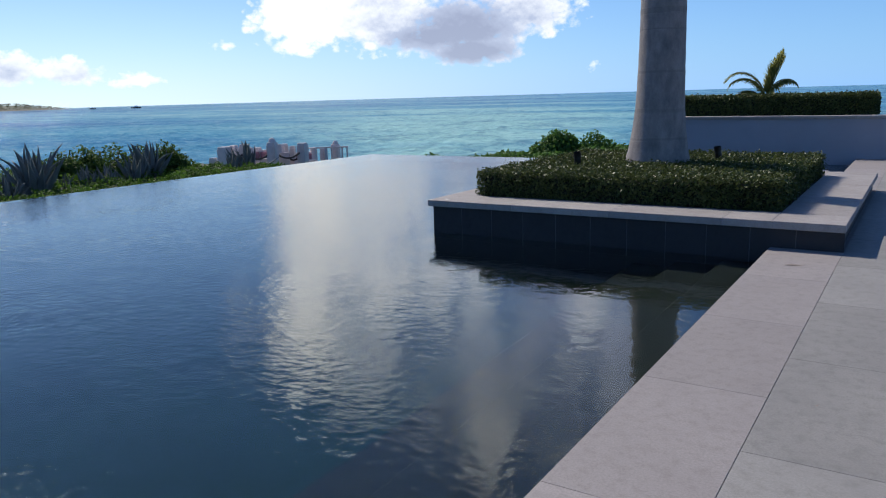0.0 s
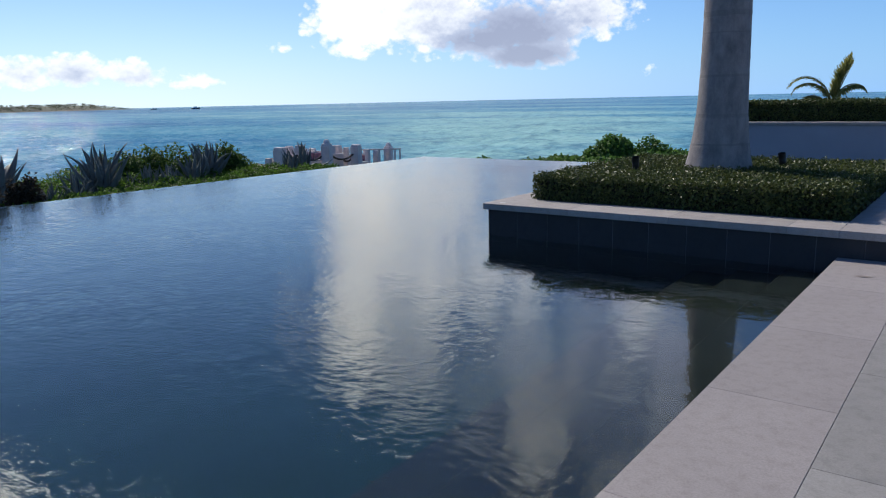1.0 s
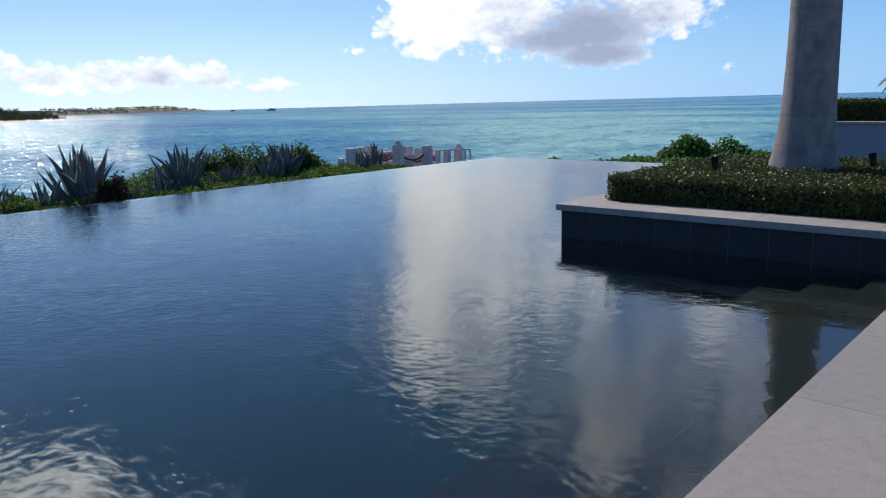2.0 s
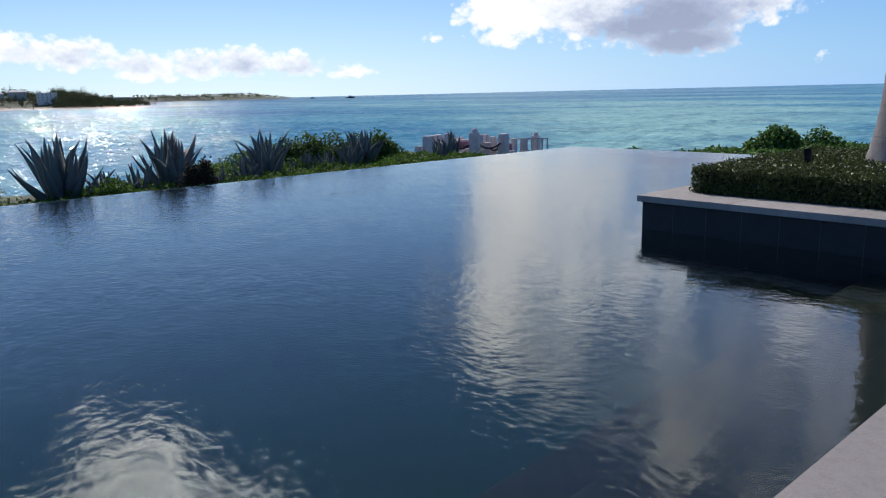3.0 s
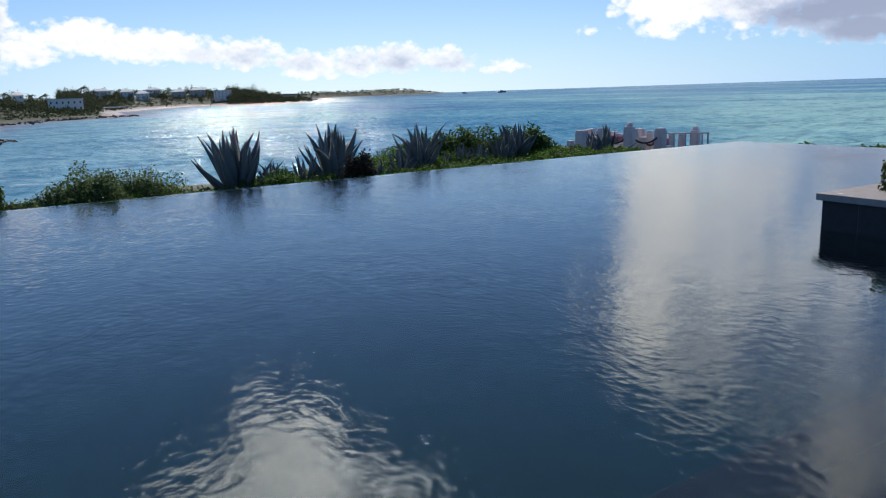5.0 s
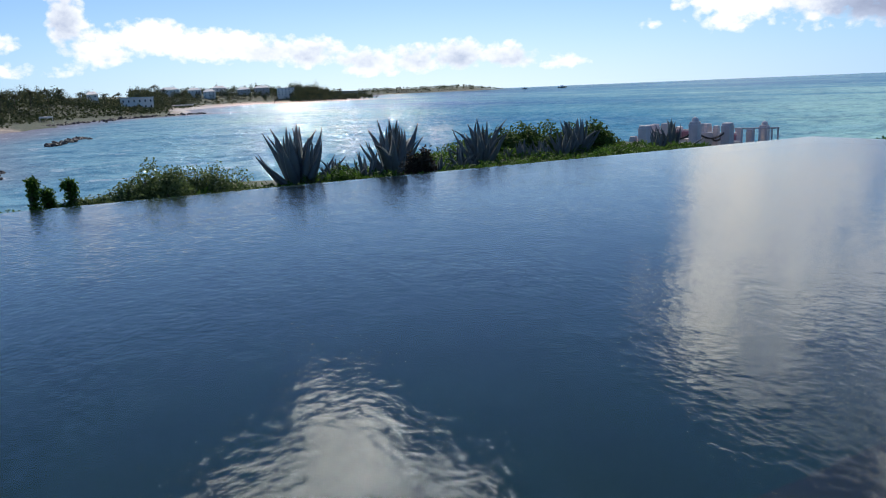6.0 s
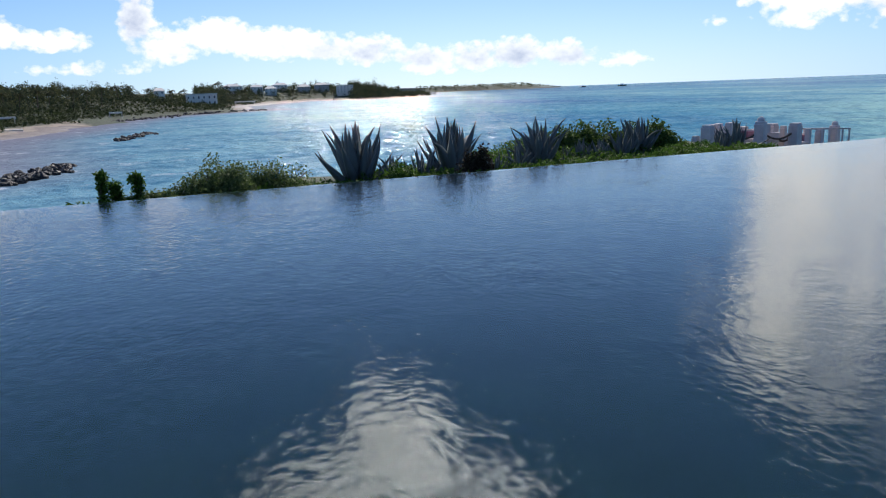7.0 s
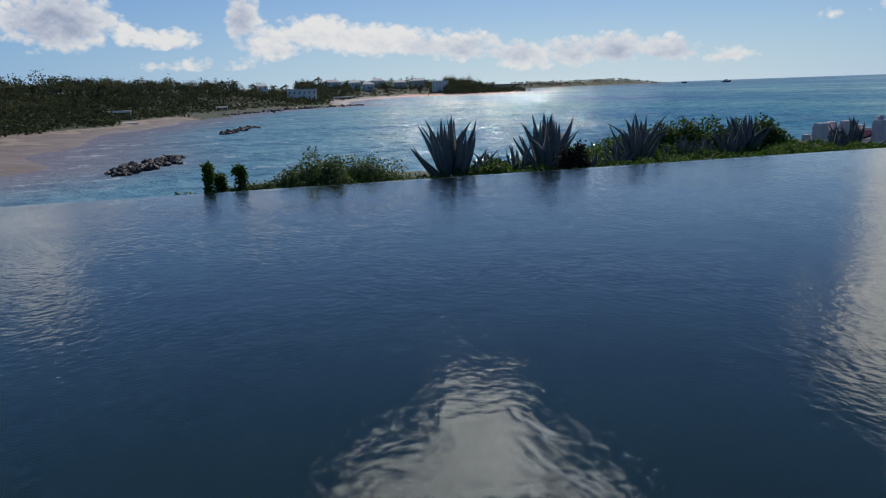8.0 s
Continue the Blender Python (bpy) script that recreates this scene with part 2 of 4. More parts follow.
def ground_mat():
    n = Nodes("coast_ground")
    p = n.world()
    a = n.add("ShaderNodeAttribute")
    a.attribute_name = "inland"
    wob = n.noise(p, 0.12, 5, 0.65)
    f = n.math("ADD", a.outputs["Fac"], n.math("MULTIPLY_ADD", wob, 0.5, -0.25))
    green = n.ramp(n.noise(p, 0.5, 5, 0.7), [(0.3, (0.02, 0.03, 0.012)), (0.7, (0.06, 0.075, 0.03))])
    sand = n.ramp(n.noise(p, 0.8, 5, 0.6), [(0.3, (0.28, 0.215, 0.162)), (0.7, (0.365, 0.295, 0.226))])
    wet = n.ramp(n.noise(p, 0.25, 4), [(0.3, (0.15, 0.112, 0.0975)), (0.7, (0.21, 0.165, 0.143))])
    c = n.mix(n.ramp(f, [(0.31, 0.0), (0.35, 1.0)]), wet, sand)
    c = n.mix(n.ramp(f, [(0.38, 0.0), (0.45, 1.0)]), c, green)
    return n.set(Base_Color=c, Roughness=n.ramp(f, [(0.15, 0.55), (0.33, 0.9)]), Normal=n.bump(n.noise(p, 3, 5), 0.1))


def bark_mat():
    """Pale grey palm trunk with ring scars and dark blotches."""
    n = Nodes("palm_trunk")
    p = n.coords("Object")
    wob = n.noise(p, 3.0, 3)
    sep = n.add("ShaderNodeSeparateXYZ", Vector=p)
    z = n.math("MULTIPLY_ADD", wob, 0.05, sep.outputs[2])
    w = n.add("ShaderNodeTexNoise", Scale=5.5, Detail=3.0, Roughness=0.6)
    w.noise_dimensions = "1D"
    n.tree.links.new(z, w.inputs["W"])
    ring = n.ramp(w.outputs["Fac"], [(0.36, 1.0), (0.42, 0.0)])
    blot = n.ramp(n.noise(n.scaled(p, (1, 1, 0.6)), 5, 6, 0.7), [(0.4, 0.0), (0.7, 1.0)])
    streak = n.ramp(n.noise(n.scaled(p, (2.2, 2.2, 0.5)), 3, 5, 0.65), [(0.42, 0.0), (0.75, 1.0)])
    c = n.mix(blot, (0.3, 0.262, 0.245), (0.16, 0.143, 0.142))
    c = n.mix(n.math("MULTIPLY", streak, 0.5), c, (0.104, 0.0976, 0.0952))
    c = n.mix(n.math("MULTIPLY", ring, 0.28), c, (0.134, 0.122, 0.11))
    h = n.math("SUBTRACT", n.noise(p, 40, 4, 0.7), n.math("MULTIPLY", ring, 0.5))
    return n.set(Base_Color=c, Roughness=0.85, Normal=n.bump(h, 0.004))


M_PAVER = stone_mat("deck_limestone", (0.279, 0.262, 0.243), (0.226, 0.213, 0.2))
M_EDGE = stone_mat("pool_edge_limestone", (0.31, 0.275, 0.262), (0.275, 0.243, 0.233))
M_COPING = stone_mat("coping_limestone", (0.357, 0.32, 0.299), (0.299, 0.266, 0.249))
M_GROUT = plain_mat("grout", (0.27, 0.24, 0.225), 0.9, 0.3, 20)
M_TILE = stone_mat("slate_tile", (0.02, 0.0215, 0.028), (0.014, 0.015, 0.02), 0.6, 60, 0.0008)
M_TGROUT = plain_mat("tile_grout", (0.11, 0.107, 0.115), 0.9, 0.3, 15)
M_BASIN = plain_mat("basin_tile", (0.0125, 0.0265, 0.0245), 1.0, 0.25, 1.2)
M_BASIN.node_tree.nodes["Principled BSDF"].inputs["Specular IOR Level"].default_value = 0.0
M_STEP = plain_mat("basin_step", (0.0205, 0.023, 0.0195), 1.0, 0.3, 6)
M_STEP.node_tree.nodes["Principled BSDF"].inputs["Specular IOR Level"].default_value = 0.0
M_WATER = pool_water_mat()
M_SEA = sea_mat()
M_CLOUD = cloud_mat()
M_GROUND = ground_mat()
M_BARK = bark_mat()
M_HEDGE = leaf_mat("hedge_leaf", (0.022, 0.035, 0.011), (0.1, 0.122, 0.034), 0.46, 0.2, (0.2, 0.19, 0.075), 0.25)
# near-black: planting soil, and the hedges' inner shade put into a colour
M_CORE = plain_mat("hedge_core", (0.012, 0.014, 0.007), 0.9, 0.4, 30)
M_SHRUB = leaf_mat("shrub_leaf", (0.027, 0.054, 0.0135), (0.099, 0.162, 0.0315), 0.7, 0.2, (0.18, 0.207, 0.045), 0.4)
M_FEATHER = leaf_mat("feathery_leaf", (0.045, 0.075, 0.022), (0.16, 0.22, 0.07), 0.6, 0.3, (0.3, 0.34, 0.16), 0.45)
M_GRAPE = leaf_mat("sea_grape_leaf", (0.04, 0.09, 0.02), (0.12, 0.24, 0.045), 0.6, 0.25, (0.22, 0.27, 0.06), 0.4)
M_COVER = leaf_mat("ground_cover_leaf", (0.022, 0.058, 0.008), (0.1, 0.19, 0.026), 0.65, 0.25, (0.2, 0.26, 0.06), 0.45)
M_DEAD = leaf_mat("withered_leaf", (0.022, 0.018, 0.013), (0.065, 0.05, 0.034), 0.8, 0.1, None, 0.15)
M_AGAVE = leaf_mat("agave_leaf", (0.09, 0.102, 0.1), (0.15, 0.168, 0.16), 0.6, 0.3, None, 0.03)
M_FAR = leaf_mat("coast_tree_leaf", (0.025, 0.03, 0.014), (0.075, 0.0775, 0.0375), 0.8, 0.1, (0.12, 0.11, 0.05), 0.5)
M_WOODS = woods_mat()
M_SCRUB = leaf_mat("coast_scrub_leaf", (0.0275, 0.0379, 0.0137), (0.0688, 0.086, 0.0344), 0.8, 0.1, None, 0.3)
M_PALM = leaf_mat("palm_leaf", (0.11, 0.13, 0.03), (0.34, 0.32, 0.11), 0.45, 0.4, (0.46, 0.4, 0.2), 0.55)
M_STEM = plain_mat("stem", (0.12, 0.09, 0.06), 0.8, 0.3, 10)
M_WHITE = plain_mat("white_render", (0.78, 0.77, 0.77), 0.75, 0.12, 3.0, 0.002)
M_CREAM = plain_mat("cream_render", (0.9, 0.81, 0.7), 0.75, 0.12, 1.0)
M_POST = plain_mat("weathered_white_render", (0.68, 0.59, 0.57), 0.8, 0.25, 3.0, 0.004)
# white wall turned from the sun: its bluish shade is put into the base colour
M_WALLB = plain_mat("shaded_garden_wall_render", (0.3, 0.305, 0.35), 0.8, 0.1, 2.0, 0.002)
M_ROCK = plain_mat("shore_rock", (0.026, 0.021, 0.02), 0.6, 0.6, 2.5, 0.03)
M_BLACK = plain_mat("black_fitting", (0.012, 0.012, 0.014), 0.4, 0.3, 30)
M_ROPE = plain_mat("rope", (0.07, 0.05, 0.04), 0.9, 0.3, 30)
M_ROOF = plain_mat("pale_roof", (0.74, 0.7, 0.66), 0.7, 0.2, 1.0)
M_BEIGE = plain_mat("beige_wall", (0.52, 0.46, 0.4), 0.8, 0.2, 1.0)
M_DARKWIN = plain_mat("dark_opening", (0.03, 0.035, 0.045), 0.2, 0.3, 1.0)
M_PINK = plain_mat("coral_cushion", (0.36, 0.17, 0.2), 0.9, 0.2, 9)
M_DRY = plain_mat("dry_leaf", (0.28, 0.225, 0.2), 0.8, 0.3, 50)
M_PALE = plain_mat("pale_petal", (0.8, 0.78, 0.72), 0.7, 0.1, 50)


# ---- mesh helpers ----
def empty(name, x=0, y=0, z=0, rz=0, label="", category="", group="", kind=""):
    ob = new(name)
    ob.empty_display_size = 0.1
    ob.matrix_world = pose(x, y, z, 0, 0, rz)
    return tagged(ob, label, category, group, kind)


def part(name, mesh, mat, parent=None, label="", at=None):
    """Links a mesh or bmesh as one mesh object under a thing or part."""
    if isinstance(mesh, bmesh.types.BMesh):
        bm, mesh = mesh, bpy.data.meshes.new(name)
        bm.to_mesh(mesh)
        bm.free()
    if mat and not mesh.materials:
        mesh.materials.append(mat)
    ob = new(name, mesh)
    if parent:
        ob.parent = parent
    if at is not None:
        ob.matrix_basis = at
    return tagged(ob, label)


def mesh_of(name, verts, faces, smooth=False):
    me = bpy.data.meshes.new(name)
    me.from_pydata([tuple(v) for v in verts], [], [tuple(f) for f in faces])
    if smooth:
        me.polygons.foreach_set("use_smooth", [True] * len(me.polygons))
    me.update()
    return me


def box(x0, x1, y0, y1, z0, z1, bevel=0.0, seg=1):
    bm = bmesh.new()
    bmesh.ops.create_cube(bm, size=1.0, matrix=Matrix.LocRotScale(((x0 + x1) / 2, (y0 + y1) / 2, (z0 + z1) / 2), None, (x1 - x0, y1 - y0, z1 - z0)))
    if bevel:
        bmesh.ops.bevel(bm, geom=bm.edges[:], offset=bevel, segments=seg, profile=0.7, affect="EDGES")
    return bm


def merge(bms):
    """Several bmeshes as one."""
    out = bmesh.new()
    for b in bms:
        me = bpy.data.meshes.new("tmp")
        b.to_mesh(me)
        b.free()
        out.from_mesh(me)
        bpy.data.meshes.remove(me)
    return out


def tube(points, radii, sides=8, cap=True):
    """A smooth tube along points."""
    pts = [Vector(p) for p in points]
    verts, faces = [], []
    for i, p in enumerate(pts):
        d = (pts[min(i + 1, len(pts) - 1)] - pts[max(i - 1, 0)]).normalized()
        u = d.cross(Vector((0, 0, 1)) if abs(d.z) < 0.9 else Vector((0, 1, 0))).normalized()
        w = d.cross(u)
        r = radii[i] if hasattr(radii, "__len__") else radii
        for k in range(sides):
            a = 2 * math.pi * k / sides
            verts.append(p + (u * math.cos(a) + w * math.sin(a)) * r)
    for i in range(len(pts) - 1):
        for k in range(sides):
            a, b = i * sides + k, i * sides + (k + 1) % sides
            faces.append((a, b, b + sides, a + sides))
    if cap:
        faces.append(tuple(range(sides))[::-1])
        faces.append(tuple(range((len(pts) - 1) * sides, len(pts) * sides)))
    return mesh_of("tube", verts, faces, True)


def fast_mesh(name, verts, quads, smooth=False):
    """A mesh of quads from arrays."""
    me = bpy.data.meshes.new(name)
    n, m = len(verts), len(quads)
    me.vertices.add(n)
    me.vertices.foreach_set("co", np.asarray(verts, np.float32).ravel())
    me.loops.add(m * 4)
    me.loops.foreach_set("vertex_index", np.asarray(quads, np.int32).ravel())
    me.polygons.add(m)
    me.polygons.foreach_set("loop_start", np.arange(0, m * 4, 4, dtype=np.int32))
    if smooth:
        me.polygons.foreach_set("use_smooth", np.ones(m, bool))
    me.update(calc_edges=True)
    return me


def leaves(name, places, normals, length, width, rng, spread=0.8, fold=0.25):
    """A mesh of single leaves at places, facing roughly along normals."""
    n = len(places)
    nor = normals + rng.normal(0, spread, (n, 3))
    nor /= np.linalg.norm(nor, axis=1, keepdims=True) + 1e-9
    d = rng.normal(0, 1, (n, 3))
    d -= (d * nor).sum(1, keepdims=True) * nor
    d /= np.linalg.norm(d, axis=1, keepdims=True) + 1e-9
    s = np.cross(nor, d)
    k = rng.uniform(0.65, 1.25, (n, 1))
    ln, wd = length * k, width * k
    mid = places + d * ln * 0.5
    v = np.stack([places, mid + s * wd * 0.5 + nor * wd * fold, places + d * ln, mid - s * wd * 0.5 + nor * wd * fold], 1)
    return fast_mesh(name, v.reshape(-1, 3), np.arange(n * 4).reshape(-1, 4))


def box_shell(rng, n, x0, x1, y0, y1, z0, z1, rough=0.03):
    """Places and normals spread over the top and sides of a clipped hedge."""
    dx, dy, dz = x1 - x0, y1 - y0, z1 - z0
    areas = np.array([dx * dy, dx * dz, dx * dz, dy * dz, dy * dz])
    face = rng.choice(5, n, p=areas / areas.sum())
    u, v = rng.uniform(0, 1, n), rng.uniform(0, 1, n)
    p = np.zeros((n, 3))
    q = np.zeros((n, 3))
    for f, (fx, fy, fz, nx) in enumerate([
            (x0 + u * dx, y0 + v * dy, np.full(n, z1), (0, 0, 1)),
            (x0 + u * dx, np.full(n, y0), z0 + v * dz, (0, -1, 0.2)),
            (x0 + u * dx, np.full(n, y1), z0 + v * dz, (0, 1, 0.2)),
            (np.full(n, x0), y0 + u * dy, z0 + v * dz, (-1, 0, 0.2)),
            (np.full(n, x1), y0 + u * dy, z0 + v * dz, (1, 0, 0.2))]):
        m = face == f
        p[m] = np.stack([fx, fy, fz], 1)[m]
        q[m] = nx
    lump = np.sin(p[:, 0] * 3.1 + 1) * np.cos(p[:, 1] * 2.7) * 0.5 + np.sin(p[:, 0] * 9 + p[:, 1] * 7) * 0.3
    p += q * (rng.normal(0, rough, (n, 1)) + lump[:, None] * rough * 0.7 - rough * 0.5)
    return p, q


def mound(rng, n, cx, cy, z0, rx, ry, h, lumps=7):
    """Places and normals over a lumpy bush of several domes."""
    ps, ns = [], []
    for k in range(lumps):
        a, r = rng.uniform(0, 2 * math.pi), rng.uniform(0, 0.62) if k else 0
        ox, oy, s = cx + rx * r * math.cos(a), cy + ry * r * math.sin(a), rng.uniform(0.38, 0.62)
        hh = h * rng.uniform(0.6, 1.0) * (1 - 0.35 * r)
        m = n // lumps
        d = rng.normal(0, 1, (m, 3))
        d[:, 2] = np.abs(d[:, 2])
        d /= np.linalg.norm(d, axis=1, keepdims=True)
        k2 = rng.uniform(0.7, 1.05, (m, 1)) ** 0.6
        ps.append(np.array([ox, oy, z0]) + d * k2 * np.array([rx * s, ry * s, hh]))
        ns.append(d)
    return np.concatenate(ps), np.concatenate(ns)


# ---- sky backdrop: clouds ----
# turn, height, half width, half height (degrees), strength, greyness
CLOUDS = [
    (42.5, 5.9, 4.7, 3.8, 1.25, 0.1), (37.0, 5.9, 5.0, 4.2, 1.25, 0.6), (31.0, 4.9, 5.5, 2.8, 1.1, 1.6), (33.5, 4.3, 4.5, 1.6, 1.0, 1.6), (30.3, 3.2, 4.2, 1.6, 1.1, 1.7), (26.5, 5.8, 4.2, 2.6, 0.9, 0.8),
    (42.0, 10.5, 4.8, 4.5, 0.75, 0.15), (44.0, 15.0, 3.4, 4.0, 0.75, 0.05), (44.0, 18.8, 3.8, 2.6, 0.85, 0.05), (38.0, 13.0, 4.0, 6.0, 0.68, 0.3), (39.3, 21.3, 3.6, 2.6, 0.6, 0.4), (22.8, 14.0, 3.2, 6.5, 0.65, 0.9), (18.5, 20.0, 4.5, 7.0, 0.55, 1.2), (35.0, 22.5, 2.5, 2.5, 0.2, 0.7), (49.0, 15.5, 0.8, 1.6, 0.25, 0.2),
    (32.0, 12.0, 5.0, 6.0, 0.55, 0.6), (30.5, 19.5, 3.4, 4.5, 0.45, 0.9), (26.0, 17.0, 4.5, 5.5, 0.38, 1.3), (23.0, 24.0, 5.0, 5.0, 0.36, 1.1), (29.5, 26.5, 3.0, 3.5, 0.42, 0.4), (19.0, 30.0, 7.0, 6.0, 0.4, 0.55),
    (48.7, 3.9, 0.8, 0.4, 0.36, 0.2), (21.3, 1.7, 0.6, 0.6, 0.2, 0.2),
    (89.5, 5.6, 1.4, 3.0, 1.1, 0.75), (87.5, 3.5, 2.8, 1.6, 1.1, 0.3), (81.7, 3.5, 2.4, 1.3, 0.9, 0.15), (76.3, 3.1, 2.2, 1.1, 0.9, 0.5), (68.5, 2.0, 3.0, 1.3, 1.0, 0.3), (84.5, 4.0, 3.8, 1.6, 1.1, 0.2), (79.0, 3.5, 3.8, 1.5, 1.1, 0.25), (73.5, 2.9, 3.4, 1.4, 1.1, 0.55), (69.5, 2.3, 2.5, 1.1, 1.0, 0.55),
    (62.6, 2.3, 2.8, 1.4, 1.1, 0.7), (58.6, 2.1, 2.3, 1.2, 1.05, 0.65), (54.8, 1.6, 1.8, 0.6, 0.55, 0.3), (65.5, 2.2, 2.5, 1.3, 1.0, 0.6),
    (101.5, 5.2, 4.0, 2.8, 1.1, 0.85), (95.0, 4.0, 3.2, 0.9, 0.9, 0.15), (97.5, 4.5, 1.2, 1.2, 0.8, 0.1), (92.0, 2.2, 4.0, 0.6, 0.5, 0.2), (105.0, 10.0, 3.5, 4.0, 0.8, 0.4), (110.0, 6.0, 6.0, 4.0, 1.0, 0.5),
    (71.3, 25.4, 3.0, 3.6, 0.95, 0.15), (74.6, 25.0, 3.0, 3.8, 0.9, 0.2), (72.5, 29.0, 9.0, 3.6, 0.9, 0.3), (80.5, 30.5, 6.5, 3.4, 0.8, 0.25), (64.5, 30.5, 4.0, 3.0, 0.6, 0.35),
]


def cloud_dome(radius=4400.0):
    az = np.radians(np.arange(-180.0, 180.01, 0.5))
    el = np.radians(np.concatenate([np.arange(-0.4, 12, 0.25), np.arange(12, 62.1, 0.6)]))
    a, e = np.meshgrid(az, el)
    v = np.stack([-np.sin(a) * np.cos(e), np.cos(a) * np.cos(e), np.sin(e)], -1).reshape(-1, 3) * radius
    rows, cols = a.shape
    i = np.arange(rows * cols).reshape(rows, cols)
    quads = np.stack([i[:-1, :-1], i[1:, :-1], i[1:, 1:], i[:-1, 1:]], -1).reshape(-1, 4)
    me = fast_mesh("clouds", v, quads, True)
    ad, ed = np.degrees(a), np.degrees(e)
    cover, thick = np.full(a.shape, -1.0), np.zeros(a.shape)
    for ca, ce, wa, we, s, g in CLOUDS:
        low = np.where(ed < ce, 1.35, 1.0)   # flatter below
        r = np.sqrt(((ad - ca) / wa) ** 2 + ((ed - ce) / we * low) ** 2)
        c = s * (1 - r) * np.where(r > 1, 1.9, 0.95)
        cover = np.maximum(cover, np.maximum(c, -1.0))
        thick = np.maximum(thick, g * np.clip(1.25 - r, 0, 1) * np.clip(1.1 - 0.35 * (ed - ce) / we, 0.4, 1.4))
    sa, se = radians(SUN_AZ), radians(SUN_EL)
    near = np.degrees(np.arccos(np.clip(np.sin(e) * math.sin(se) + np.cos(e) * math.cos(se) * np.cos(a - sa), -1, 1)))
    glow = 1.25 + 0.95 * np.clip((ed - 7) / 9, 0, 1) + 8.6 * np.exp(-(near / 15.0) ** 2)
    cover = cover - 3.0 * np.exp(-(near / 3.0) ** 2)
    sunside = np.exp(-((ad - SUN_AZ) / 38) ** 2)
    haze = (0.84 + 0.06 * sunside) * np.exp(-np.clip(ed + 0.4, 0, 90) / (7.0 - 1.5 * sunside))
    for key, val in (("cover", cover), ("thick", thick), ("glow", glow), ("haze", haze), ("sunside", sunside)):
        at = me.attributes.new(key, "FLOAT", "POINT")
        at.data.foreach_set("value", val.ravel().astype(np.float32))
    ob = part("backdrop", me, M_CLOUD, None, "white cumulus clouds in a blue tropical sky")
    return tagged(ob, category="sky", kind="structure")


clouds = cloud_dome()

# ---- coast, sea ----
COAST = [(-45, -90), (-62, -34), (-80, -24), (-110, -27), (-150, -29), (-190, -20), (-240, -14), (-290, -2), (-318, 13), (-350, 50), (-372, 46),
         (-480, 62), (-620, 108), (-690, 150), (-655, 192), (-640, 204), (-668, 262), (-720, 240), (-1000, 380), (-1450, 560),
         (-1480, 700), (-1436, 886), (-1560, 900), (-2600, 800), (-2600, -1500), (-45, -1500)]
TERRACE = [(-13.2, -60), (-13.2, -3.9), (-15.6, -3.4), (-17.5, 3), (-20.5, 9), (-23, 13), (-24, 16.5), (-8, 15.6), (-3, 15.6), (20, 30), (60, 30), (60, -60)]


def poly_distance(x, y, poly):
    """Distance to a polygon's outline, positive inside."""
    p = np.array(poly, float)
    q = np.roll(p, -1, 0)
    best, inside = np.full(x.shape, 1e9), np.zeros(x.shape, bool)
    for (ax, ay), (bx, by) in zip(p, q):
        dx, dy = bx - ax, by - ay
        t = np.clip(((x - ax) * dx + (y - ay) * dy) / (dx * dx + dy * dy), 0, 1)
        best = np.minimum(best, np.hypot(x - ax - t * dx, y - ay - t * dy))
        hit = ((ay > y) != (by > y)) & (x < (bx - ax) * (y - ay) / (by - ay + 1e-12) + ax)
        inside ^= hit
    return np.where(inside, best, -best)


def polar(r0, r1, ratio, steps):
    r = r0 * ratio ** np.arange(int(math.log(r1 / r0) / math.log(ratio)) + 2)
    a = np.linspace(0, 2 * math.pi, steps, endpoint=False)
    rr, aa = np.meshgrid(r, a, indexing="ij")
    i = np.arange(rr.size).reshape(rr.shape)
    j = np.roll(i, -1, 1)
    quads = np.stack([i[:-1], i[1:], j[1:], j[:-1]], -1).reshape(-1, 4)
    return -np.sin(aa) * rr, np.cos(aa) * rr, quads


def wob(x, y, s, seed=0.0):
    """Smooth unevenness from sines."""
    return (np.sin(x * s + 1.3 + seed) * np.cos(y * s * 1.13 + seed) + 0.5 * np.sin(x * s * 2.3 + y * s * 1.7 + seed) + 0.3 * np.cos(x * s * 4.1 - y * s * 3.7 + seed)) / 1.8


def coast_height(x, y):
    d = poly_distance(x, y, COAST) + wob(x, y, 0.05) * 6
    h = SEA - 0.6 + np.clip(d + 8, -20, 22) * 0.075 + np.clip(d - 18, 0, 70) * 0.13 + wob(x, y, 0.02) * np.clip(d - 20, 0, 60) * 0.025
    return h, d


def ground_height(x, y):
    h, d = coast_height(x, y)
    t = poly_distance(x, y, TERRACE)
    az = np.degrees(np.arctan2(-x, y))
    slope = -0.75 + np.minimum(t, 0) * 0.62 + wob(x, y, 0.8) * 0.06
    shelf = np.where((az > -60) & (az < 84), np.where(np.hypot(x, y) < np.where((az > 36) & (az < 54), 62, 47), -3.5, -9.0), -9.0)
    own = np.maximum(slope, shelf + wob(x, y, 0.3) * 0.15)
    core = (x > -12.9) & (x < 14) & (y > -16) & (y < 15.2)
    own = np.where(core, -2.6, own)
    return np.maximum(np.maximum(h, own), SEA - 3), d, t


